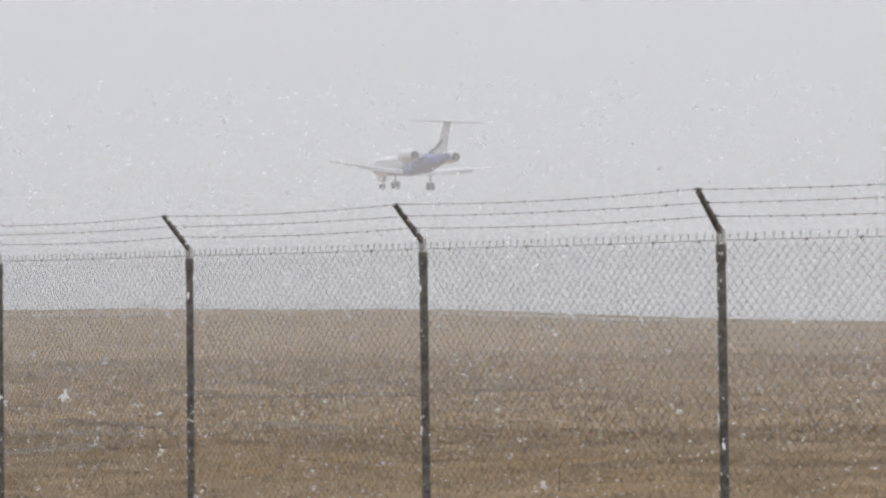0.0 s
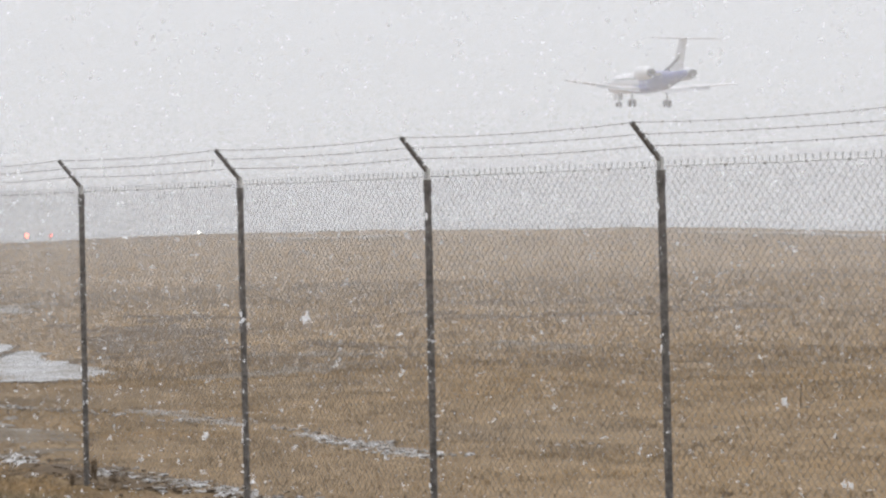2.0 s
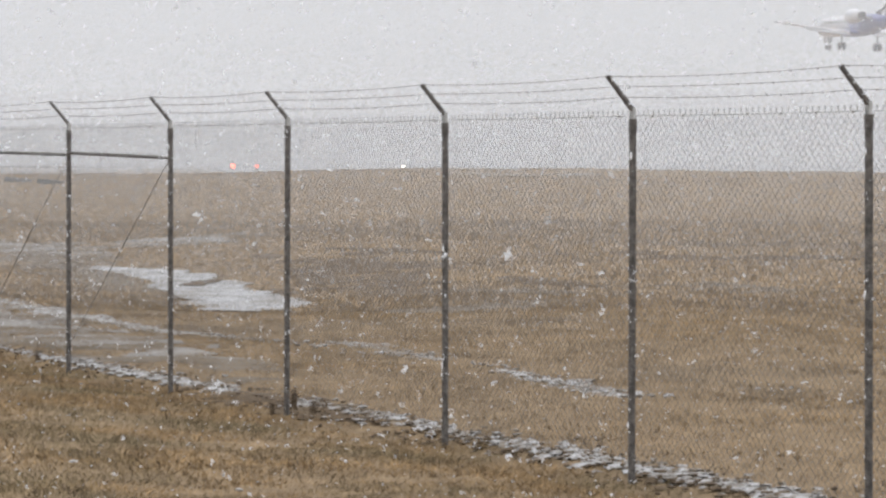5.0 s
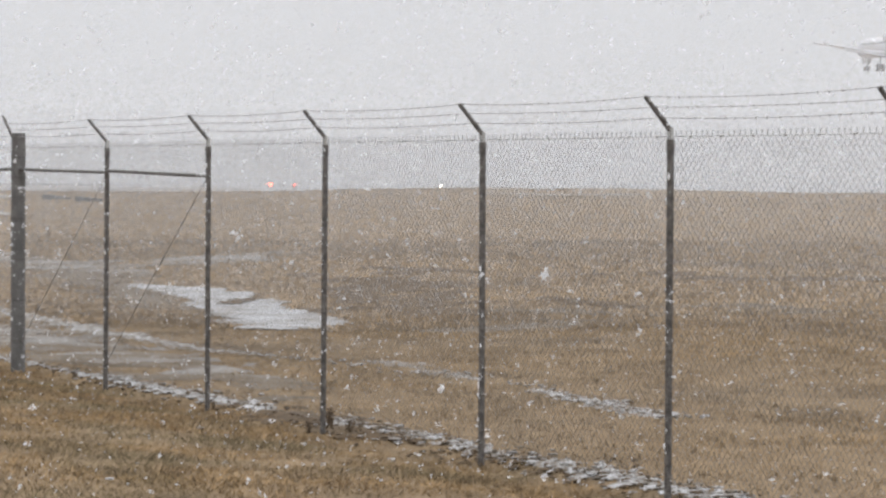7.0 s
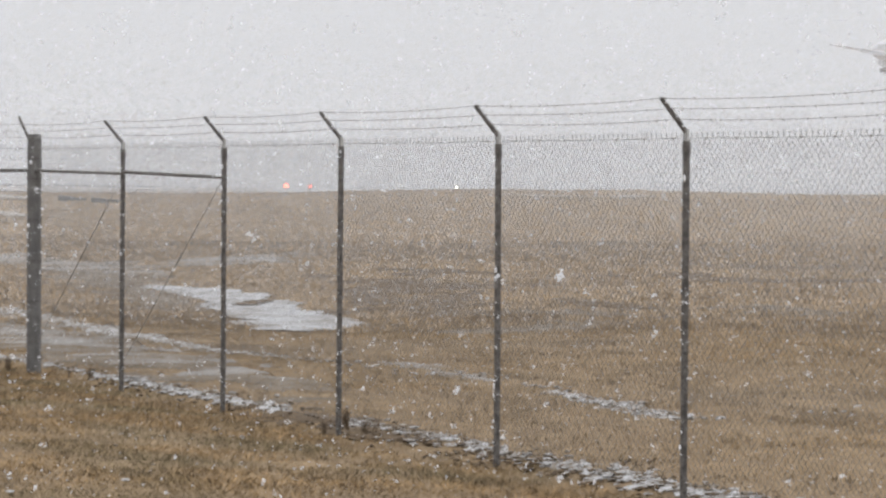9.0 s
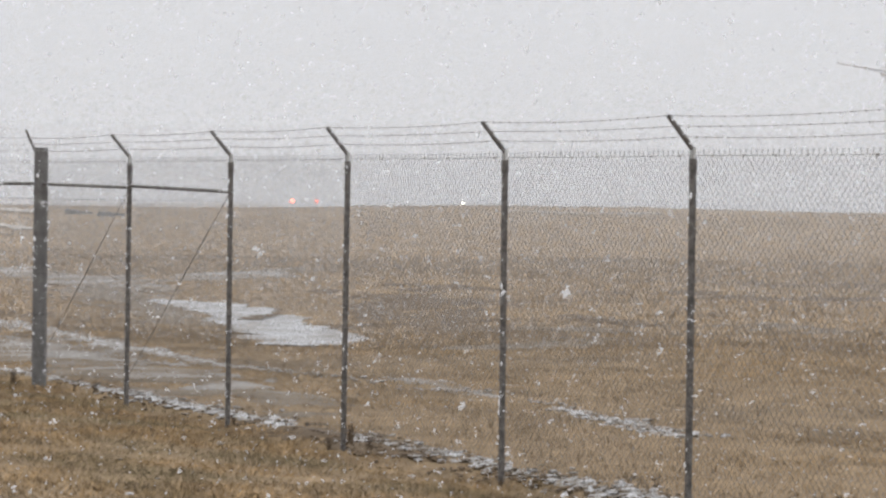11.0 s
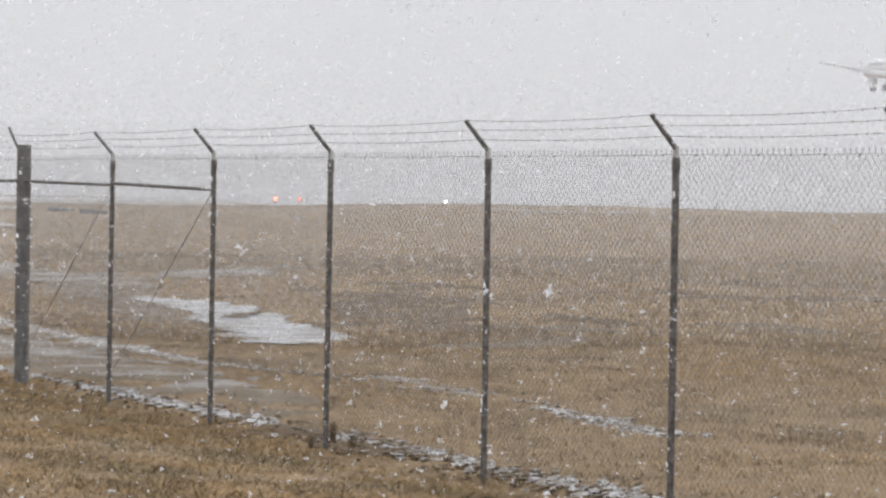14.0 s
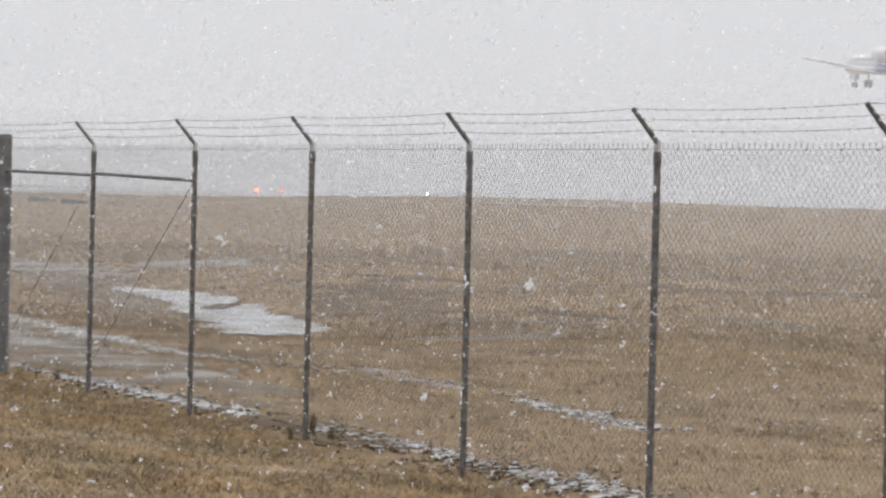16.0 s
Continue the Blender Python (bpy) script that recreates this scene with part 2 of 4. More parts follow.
def land(x, y):
    x, y = np.asarray(x, float), np.asarray(y, float)
    r, s, v = np.hypot(x, y), along(x, y), beyond(x, y)
    az = np.degrees(np.arctan2(x, np.maximum(y, 1e-3)))
    front = smooth(0, 20, y)
    z = np.interp(r, PROF_R, PROF_Z)
    left = smooth(0.0, -5.0, az) * front
    z = z - left * 0.35 * smooth(110, 185, r) * smooth(420, 250, r) + left * 3.9 * smooth(330, 620, r) * smooth(1600, 900, r)
    z = z - (1.25 * smooth(8.0, 19.0, az) + 0.22 * smooth(3.0, 8.0, az)) * smooth(110, 185, r) * front
    z = z * front
    z = z + SLOPE * np.clip(s, -17, 14) * smooth(7, 1.5, v)
    z = z + 0.055 * np.clip(-v - 0.7, 0, 13)                       # bank up to the road side
    z = z - 0.07 * np.exp(-((v + 0.15) / 0.55) ** 2)               # shallow ditch along the fence
    hx, hy = x + 6.0, y - 74.0
    u, w = hx * 0.24 - hy * 0.97, hx * 0.97 + hy * 0.24
    z = z - 0.30 * np.exp(-(u / 20) ** 2 - (w / 5.0) ** 2)         # hollow with the frozen puddle
    z = z + 0.05 * waves(x, y, 14, 3) * smooth(5, 40, r) + 0.02 * waves(x, y, 5, 4) * smooth(1.5, 4, abs(v))
    z = z + 0.35 * waves(x, y, 120, 5) * smooth(150, 400, r)
    return z


def foot(s):
    return SLOPE * s


# ---- the ground: one sheet to the horizon ----
front_az = np.linspace(-14, 26, 400)
rest_az = np.linspace(26, 346, 162)[1:-1]
az_all = np.radians(np.concatenate([front_az, rest_az]))
radii = np.concatenate([[0.001, 0.4], np.geomspace(1.0, 4800, 330)])
A, R = np.meshgrid(az_all, radii)
GX, GY = R * np.sin(A), R * np.cos(A) - 2.0
gv = np.stack([GX, GY, land(GX, GY)], -1).reshape(-1, 3)
na, nr = len(az_all), len(radii)
i, j = np.meshgrid(np.arange(nr - 1), np.arange(na), indexing="ij")
jn = (j + 1) % na
gf = np.stack([i * na + j, (i + 1) * na + j, (i + 1) * na + jn, i * na + jn], -1).reshape(-1, 4)[:, ::-1]
ground = new("ground", mesh_of("ground", gv, gf, SOIL))
ground.data.polygons.foreach_set("use_smooth", [True] * len(ground.data.polygons))
tagged(ground, "wide brown field of dry winter grass rising to a low crest", "ground", kind="structure")

# ---- snow, slush and mud lying in the field ----
PATCHES = []                                   # kept free of grass


def lying(name, label, mat, path, widths, cell, rag, seed, lift=0.035, hole=0.0, part_clear=1.0):
    """A ragged-edged patch along a line of points, with its half width at each."""
    pts = np.array(path, float)
    lo, hi = pts.min(0) - max(widths) * 1.6, pts.max(0) + max(widths) * 1.6
    nx, ny = int((hi[0] - lo[0]) / cell) + 1, int((hi[1] - lo[1]) / cell) + 1
    X, Y = np.meshgrid(lo[0] + cell * np.arange(nx), lo[1] + cell * np.arange(ny))

    def cover(x, y):
        best = np.full(np.shape(x), -9.0)
        for (a, b), (w0, w1) in zip(zip(pts, pts[1:]), zip(widths, widths[1:])):
            d = b - a
            t = np.clip(((x - a[0]) * d[0] + (y - a[1]) * d[1]) / (d @ d), 0, 1)
            gap = np.hypot(x - a[0] - t * d[0], y - a[1] - t * d[1])
            best = np.maximum(best, (w0 + t * (w1 - w0)) - gap)
        wide = max(widths)
        best = best + rag * wide * (waves(x, y, wide * 2.2, seed) + 1.0 * grain(x, y, wide * 0.75, seed + 1) + 0.8 * grain(x, y, wide * 0.3, seed + 3)) - hole * wide * smooth(0.1, 0.8, waves(x, y, wide * 2.6, seed + 2))
        return best

    C = cover(X, Y)
    Z = land(X, Y) + lift + np.clip(C * 0.08, -0.03, 0.012)
    keep = (np.maximum.reduce([C[:-1, :-1], C[1:, :-1], C[:-1, 1:], C[1:, 1:]]) > 0)
    ii, jj = np.nonzero(keep)
    f = np.stack([ii * nx + jj, ii * nx + jj + 1, (ii + 1) * nx + jj + 1, (ii + 1) * nx + jj], -1)
    used, inv = np.unique(f, return_inverse=True)
    v = np.stack([X, Y, Z], -1).reshape(-1, 3)[used]
    ob = new(name, mesh_of(name, v, inv.reshape(f.shape), mat))
    ob.data.polygons.foreach_set("use_smooth", [True] * len(ob.data.polygons))
    PATCHES.append((lo, hi, cover, part_clear, max(widths)))
    return tagged(ob, label, "snow" if mat != MUD else "mud", kind="stuff")


def fence_line(pairs):
    return [(FX + DX * s + NX * v, FY + DY * s + NY * v) for s, v in pairs]


lying("snow_strip", "thin wet snow lying in the shallow ditch along the fence", STRIP_SLUSH,
      fence_line([(-21, 0.45), (-16, 0.45), (-13, 0.44), (-11.5, 0.45), (-9.0, 0.50), (-8.4, 0.42)]), [0.03, 0.04, 0.07, 0.10, 0.13, 0.04], 0.025, 0.5, 11, lift=0.016, hole=0.6, part_clear=0.3)
lying("snow_strip", "broken wet snow and mud along the fence foot", STRIP_SLUSH,
      fence_line([(-6.9, 0.46), (-5.4, 0.54), (-4.6, 0.44), (-3.4, 0.38), (-1.6, 0.36), (0.4, 0.36), (3, 0.32), (8, 0.3)]), [0.03, 0.09, 0.05, 0.09, 0.11, 0.12, 0.12, 0.14], 0.025, 0.6, 15, lift=0.014, hole=0.9, part_clear=0.25)
lying("muddy_strip", "dark mud along the fence foot beside the snow", MUD,
      fence_line([(-9.2, 0.3), (-7.6, 0.35), (-6.2, 0.35), (-5.2, 0.3)]), [0.1, 0.3, 0.32, 0.1], 0.06, 0.6, 17, lift=0.012, hole=0.5, part_clear=0.5)
lying("frozen_puddle", "pale frozen puddle and slush in the hollow of the field", SLUSH,
      [(-9.0, 83.2), (-8.4, 81.6), (-7.2, 79.3), (-5.95, 75.2), (-5.0, 69.6), (-4.15, 64.5), (-3.45, 60), (-3.15, 57), (-3.05, 54), (-3.05, 51.0)],
      [0.25, 0.55, 1.0, 1.05, 1.2, 1.2, 1.15, 1.05, 0.75, 0.3], 0.11, 0.16, 21, hole=0.2)
lying("frozen_puddle", "thin frozen end of the puddle", SLUSH,
      [(-3.2, 60.5), (-2.5, 59.3), (-1.95, 57.6)], [0.7, 0.45, 0.1], 0.1, 0.25, 23, hole=0.2)
lying("mud_islet", "brown islet of mud showing through the frozen puddle", MUD,
      [(-5.4, 70.6), (-5.2, 72.4), (-5.1, 73.8)], [0.10, 0.24, 0.12], 0.05, 0.6, 24, lift=0.08, part_clear=0.2)
lying("muddy_apron", "churned silty mud round the frozen puddle", PALE_MUD,
      [(-12.0, 90), (-10.0, 84), (-8.3, 77), (-6.9, 70.5), (-5.7, 64)], [0.6, 1.5, 1.4, 1.1, 0.3], 0.15, 0.5, 28, lift=0.012, hole=0.6, part_clear=0.45)
lying("slush_arm", "thin slush reaching up the field from the puddle", MUD_SLUSH,
      [(-17, 102), (-13.7, 97), (-11.0, 89.5), (-9.9, 91)], [1.6, 1.7, 1.2, 0.5], 0.25, 0.6, 25, hole=1.0, part_clear=0.5)
lying("slush_arm", "pale wash of slush above the puddle", MUD_SLUSH,
      [(-9.2, 95), (-8.0, 98), (-6.2, 104)], [0.5, 1.2, 0.4], 0.25, 0.6, 27, hole=1.0, part_clear=0.5)
lying("snow_track", "snow-filled wheel track running beside the fence", STRIP_SLUSH,
      [(-12.5, 67), (-9.9, 60.9), (-8.5, 57.6), (-6.6, 50.8), (-5.4, 47)], [0.45, 0.42, 0.36, 0.3, 0.2], 0.09, 0.55, 31, lift=0.014, hole=1.0, part_clear=0.35)
lying("snow_track", "thin muddy slush in a wheel track", STRIP_SLUSH,
      [(-5.6, 47.6), (-4.3, 44.6), (-3.3, 40.9), (-2.7, 40.6), (-1.9, 40.3)], [0.16, 0.14, 0.15, 0.12, 0.05], 0.06, 0.9, 33, lift=0.01, hole=1.5, part_clear=0.25)
lying("snow_track", "faint slush in a wheel track in the grass", MUD_SLUSH,
      [(-1.2, 40.6), (-0.6, 39.6), (-0.1, 37.8), (0.4, 35.8)], [0.08, 0.2, 0.2, 0.06], 0.06, 1.0, 34, lift=0.004, hole=1.5, part_clear=0.12)
lying("snow_track", "broken wet snow in a wheel track in the grass", STRIP_SLUSH,
      [(1.25, 34.0), (1.55, 31.8), (1.9, 30.3), (2.15, 28.6)], [0.05, 0.13, 0.12, 0.05], 0.045, 1.1, 35, lift=0.006, hole=1.7, part_clear=0.2)
lying("muddy_ground", "muddy slush-covered ground between track and fence", MUD_SLUSH,
      [(-10.0, 57), (-8.2, 51), (-6.9, 46), (-5.3, 41)], [1.1, 0.95, 0.7, 0.3], 0.12, 0.6, 41, lift=0.008, hole=0.9, part_clear=0.3)
lying("muddy_ground", "churned grey-brown mud between the wheel track and the fence", PALE_MUD,
      [(-7.6, 46.5), (-5.6, 40.5), (-4.0, 36.6), (-2.5, 33.6), (-1.2, 30.6)], [1.2, 1.15, 0.95, 0.8, 0.3], 0.09, 0.5, 43, lift=0.004, hole=0.8, part_clear=0.25)
lying("slush_scraps", "broken scraps of slush on the churned mud", MUD_SLUSH,
      [(-7.0, 47.0), (-5.2, 40.5), (-3.7, 36.5), (-2.6, 34.2)], [0.75, 0.7, 0.5, 0.2], 0.06, 0.9, 44, lift=0.016, hole=1.6, part_clear=0.2)
lying("dark_bank", "dark trampled bank beside the frozen puddle", MUD,
      [(-3.0, 86), (-1.2, 80), (-1.4, 70), (0.2, 62.5)], [0.8, 1.5, 1.3, 0.8], 0.25, 0.6, 45, lift=0.03, hole=0.8, part_clear=0.35)
lying("dark_furrow", "dark bare furrow across the grass field", MUD,
      [(6.4, 88), (8.0, 84.6), (9.6, 83.0), (12.1, 83.2), (17, 86)], [0.3, 0.8, 1.3, 1.3, 0.6], 0.2, 0.8, 49, lift=0.03, hole=0.7, part_clear=0.5)
lying("dark_furrow", "dark bare streak in the grass", MUD,
      [(-1.9, 91.2), (-0.3, 88.5), (0.6, 88)], [0.2, 0.7, 0.2], 0.2, 0.5, 51, lift=0.04, part_clear=0.7)
lying("far_snow_streak", "long pale streak of snow below the crest", THIN_SNOW,
      [(3.0, 171), (6, 170), (9.3, 170), (11.5, 172)], [0.25, 0.6, 0.7, 0.2], 0.3, 0.5, 53, lift=0.12)
lying("far_snow_streak", "thin pale streak of snow in the far grass", THIN_SNOW,
      [(-32, 173), (-27.8, 171), (-25.9, 168)], [0.5, 0.8, 0.3], 0.3, 0.4, 57, lift=0.12)


lying("far_snow_streak", "pale line of snow along the low crest", THIN_SNOW,
      [(29.5, 171), (33, 169.5), (36.5, 168.5), (41, 169.5), (44, 170)], [0.2, 0.5, 0.7, 0.5, 0.2], 0.3, 0.5, 54, lift=0.13)
lying("far_snow_streak", "faint pale track in the far grass", THIN_SNOW,
      [(-25.5, 151.5), (-24.2, 150), (-22.6, 147)], [0.5, 0.6, 0.15], 0.25, 0.4, 55, lift=0.1)
for path, widths, seed in (([(0.4, 50), (1.6, 53), (2.9, 56.8)], [0.25, 0.55, 0.25], 71),
                           ([(1.3, 62.6), (2.7, 61.8), (4.3, 60.5)], [0.3, 0.6, 0.3], 73),
                           ([(5.3, 64.8), (6.8, 64.6), (7.8, 61.2)], [0.2, 0.5, 0.2], 75)):
    lying("pale_wash", "faint pale wash of silt in the matted grass", PALE_MUD, path, widths, 0.12, 0.9, seed, lift=0.02, hole=0.9, part_clear=0.35)
lying("dark_furrow", "dark damp streak in the matted grass", MUD,
      [(2.7, 70.2), (3.4, 67), (4.0, 64)], [0.2, 0.45, 0.15], 0.12, 0.7, 77, lift=0.03, hole=0.4, part_clear=0.5)


def far_arc(r, a0, a1, n=8):
    return [(r * math.sin(radians(a0 + (a1 - a0) * k / n)), r * math.cos(radians(a0 + (a1 - a0) * k / n))) for k in range(n + 1)]


lying("far_road", "dark far airfield road in the haze", MUD, far_arc(560, -12, -1.2), [9] * 9, 2.0, 0.1, 61, lift=0.5)
lying("far_snow_streak", "snowy verge of the far airfield road", SLUSH, far_arc(470, -11, -1.6), [5, 7, 4, 6, 8, 5, 6, 7, 3], 2.0, 0.35, 63, lift=0.4)


# ---- grass: blades as real geometry ----
def turf(name, label, mat, count, seed, inside, tall, wide, lean, least=-1.15):
    """count upright blades (one triangle each) scattered by inside(rng, n)."""
    r = np.random.RandomState(seed)
    x, y = inside(r, count)
    ok = np.ones(len(x), bool)
    for lo, hi, cover, share, wide_most in PATCHES:
        near = (x > lo[0]) & (x < hi[0]) & (y > lo[1]) & (y < hi[1])
        k = np.nonzero(near)[0]
        if len(k):
            ok[k[(cover(x[k], y[k]) > r.uniform(-0.1, 0.35, len(k)) * wide_most) & (r.uniform(0, 1, len(k)) < share)]] = False
    thin = waves(x, y, 2.3, seed + 7) + 1.1 * grain(x, y, 0.22, seed + 8) + r.uniform(-1, 1, len(x)) > least
    x, y = x[ok & thin], y[ok & thin]
    n = len(x)
    z = land(x, y)
    a, h = r.uniform(0, 2 * np.pi, n), tall * r.uniform(0.45, 1.25, n) * (1 + 0.25 * waves(x, y, 3.1, seed + 9) + 0.4 * grain(x, y, 0.35, seed + 10))
    w, la, le = wide * r.uniform(0.5, 1.2, n), r.uniform(0, 2 * np.pi, n), lean * r.uniform(0.2, 1.4, n)
    v = np.empty((n, 3, 3))
    v[:, 0] = np.stack([x - w * np.cos(a), y - w * np.sin(a), z - 0.02], -1)
    v[:, 1] = np.stack([x + w * np.cos(a), y + w * np.sin(a), z - 0.02], -1)
    v[:, 2] = np.stack([x + h * le * np.cos(la), y + h * le * np.sin(la), z + h], -1)
    ob = new(name, mesh_of(name, v.reshape(-1, 3), np.arange(3 * n).reshape(n, 3), mat))
    return tagged(ob, label, "grass", kind="stuff")


def wedge(r0, r1, a0, a1):
    def inside(r, n):
        d = np.sqrt(r.uniform(r0 * r0, r1 * r1, n))
        a = np.radians(r.uniform(a0, a1, n))
        return d * np.sin(a), d * np.cos(a)
    return inside


def roadside(r, n):
    x, y = wedge(11, 44, -12, 16)(r, 3 * n)
    k = beyond(x, y) < 0.20 + 0.12 * waves(x, y, 0.9, 77)
    return x[k][:n], y[k][:n]


def airside(r, n):
    x, y = wedge(15, 62, -12, 22)(r, int(1.6 * n))
    k = beyond(x, y) > 0.20 + 0.12 * waves(x, y, 0.9, 77)
    return x[k][:n], y[k][:n]


turf("roadside_grass", "short dry ochre grass on the bank before the fence", GRASS_NEAR, 150000, 1, roadside, 0.038, 0.008, 2.3)
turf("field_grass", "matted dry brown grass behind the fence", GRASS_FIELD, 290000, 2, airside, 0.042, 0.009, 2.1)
turf("withered_tufts", "darker withered tufts scattered behind the fence", TUFT, 120000, 5, airside, 0.055, 0.010, 1.8, least=0.55)
turf("withered_tufts", "darker withered tufts on the roadside bank", TUFT, 50000, 6, roadside, 0.045, 0.0065, 1.6, least=0.6)
# mid and far blades: paleness is haze put into the base colour
turf("field_grass", "dry brown grass across the middle of the field, colour paled for haze", MID_GRASS_HAZED, 195000, 3, wedge(52, 122, -12, 22), 0.075, 0.026, 1.6)
turf("field_grass", "dry grass far up the field, colour paled for haze", FAR_GRASS_HAZED, 250000, 4, wedge(98, 215, -13, 24), 0.11, 0.035, 0.9)


# ---- the chain-link fence ----
H = 2.722
GAPS = [-0.0331, -0.0352, -0.1764, 0.0121, 0.0, -0.0331, -0.1128]      # uneven setting of the posts
STATIONS = [3.0 * (k - 4) + GAPS[k] for k in range(7)] + [8.95, 11.95]
STATIONS = [-15.09] + STATIONS
TURN = Matrix.Rotation(FANG, 4, "Z")           # local x along the fence, local -y towards the road
fence = new("chain_link_fence")
tagged(fence, "tall chain-link fence with dark steel posts and three barbed wires", "fence")


def at_station(s):
    return Matrix.Translation((FX + DX * s, FY + DY * s, foot(s))) @ TURN


ARM_UP, ARM_OUT = 0.25, 0.228
rng = random.Random(5)


def crust(seed):
    """Wet snow stuck in uneven dabs to the windward side of a post and its arm."""
    r = random.Random(seed)
    bm = bmesh.new()
    for k in range(r.randint(20, 34)):
        z, t = r.uniform(0.1, H - 0.12), r.uniform(2.6, 5.4)
        g = r.choice((0.45, 0.6, 0.8, 1.0, 1.5))
        lump(bm, (0.0275 * math.cos(t), 0.0275 * math.sin(t), z), (0.009 * g, 0.007 * g, 0.012 * g * r.uniform(0.8, 2.2)), r)
    a, b = Vector((0, -0.01, H + 0.005)), Vector((0, -ARM_OUT, H + ARM_UP))
    for k in range(r.randint(2, 7)):
        c = a.lerp(b, r.uniform(0.05, 0.95))
        g = r.uniform(0.5, 1.2)
        lump(bm, c + Vector((r.uniform(-0.015, 0.015), -0.012, 0.018)), (0.012 * g, 0.012 * g, 0.009 * g), r)
    return bm


def post_meshes():
    bm = bmesh.new()
    tube(bm, (0, 0, -0.3), (0, 0, H - 0.075), 0.0275, n=14)
    tube(bm, (0, 0, H - 0.17), (0, 0, H - 0.07), 0.0315, n=14)
    for z in (0.35, 0.9, 1.5, 2.1):            # tie wires round the post
        tube(bm, (0, 0, z), (0, 0, z + 0.012), 0.031, n=12)
    post = part("post", bm, STEEL, fence, smooth=False)
    bm = bmesh.new()
    for side in (-1, 1):                        # two straps with a gap between, bent in at the top
        box(bm, (side * 0.019 - 0.0045, -0.016, H - 0.09), (side * 0.019 + 0.0045, 0.012, H + 0.012), bevel=0.002)
    box(bm, (-0.024, -0.016, H + 0.002), (0.024, 0.012, H + 0.018), bevel=0.003)
    tube(bm, (-0.03, -0.002, H - 0.05), (0.03, -0.002, H - 0.05), 0.006, n=6)
    part("bracket", bm, CAP, post, "pale galvanised arm bracket of two straps")
    bm = bmesh.new()
    a, b = Vector((0, -0.01, H + 0.005)), Vector((0, -ARM_OUT, H + ARM_UP))
    q = (b - a).to_track_quat("Z", "X").to_matrix().to_4x4()
    box(bm, (-0.0135, -0.0135, 0), (0.0135, 0.0135, (b - a).length), Matrix.Translation(a) @ q, bevel=0.004)
    for f in (0.28, 0.59, 0.9):
        c = a.lerp(b, f)
        tube(bm, c + Vector((-0.03, -0.01, 0.022)), c + Vector((0.03, -0.01, 0.022)), 0.007, n=6)
    arm = part("arm", bm, STEEL, post, "dark arm leaning out over the road side")
    tagged(part("snow_crust", crust(5), CRUST, post, "white wet snow stuck to the post"), kind="stuff")
    return post


def zigzag(xs, z0, z1, pitch, half, wire):
    """Woven wires: each a zigzag of three-sided rods between neighbouring columns."""
    steps = int(round((z1 - z0) / (pitch / 2)))
    V, F = [], []
    z = z0 + np.arange(steps + 1) * pitch / 2
    ring = np.array([[math.cos(t), math.sin(t)] for t in (0.5, 2.6, 4.7)]) * wire
    for c, x0 in enumerate(xs):
        sway = np.where((np.arange(steps + 1) + c) % 2 == 0, -1.0, 1.0)
        x = x0 + sway * half * 1.03
        y = sway * wire * 0.9
        base = len(V) * 1
        for k in range(steps + 1):
            for cx, cy in ring:
                V.append((x[k] + cx, y[k] + cy, z[k]))
        for k in range(steps):
            p = base + 3 * k
            for e in range(3):
                F.append((p + e, p + (e + 1) % 3, p + 3 + (e + 1) % 3, p + 3 + e))
        # twisted ends: a short stem at each crossing, then the wire end splayed out
        top = base + 3 * steps
        for dx, dz in ((0.001, 0.010), (0.010, 0.031)):
            ring_at = len(V)
            for cx, cy in ring * 1.25:
                V.append((x[-1] - sway[-1] * dx + cx, cy, z[-1] + dz))
            for e in range(3):
                F.append((top + e, top + (e + 1) % 3, ring_at + (e + 1) % 3, ring_at + e))
            top = ring_at
    faces = [(a, b, c) for a, b, c, d in F] + [(a, c, d) for a, b, c, d in F]
    return np.array(V), np.array(faces)


PITCH = 0.0735
WIRES = 82
columns = (np.arange(WIRES) + 0.5) * (3.0 / WIRES)
panel_mesh = mesh_of("mesh_panel", *zigzag(columns, 0.04, H - 0.02, PITCH, 1.5 / WIRES, 0.0016), WIRE)


def wire_span(bm, length, sag, radius, knots, seed):
    r = random.Random(seed)
    n = 8
    pts = [Vector((length * k / n, 0, -4 * sag * (k / n) * (1 - k / n))) for k in range(n + 1)]
    loft(bm, [[p + Vector((0, radius * math.cos(t), radius * math.sin(t))) for t in (0.0, 1.571, 3.142, 4.712)] for p in pts])
    x = 0.06
    while knots and x < length - 0.03:
        f = x / length
        c = Vector((x, 0, -4 * sag * f * (1 - f)))
        for t in (0.6, 2.2):
            d = Vector((r.uniform(-0.3, 0.3), math.cos(t + r.uniform(-0.5, 0.5)), math.sin(t))) * 0.012
            tube(bm, c - d, c + d, 0.0017, n=4)
        tube(bm, c - Vector((0.012, 0, 0)), c + Vector((0.012, 0, 0)), 0.0038, n=5)
        x += r.uniform(0.12, 0.17)


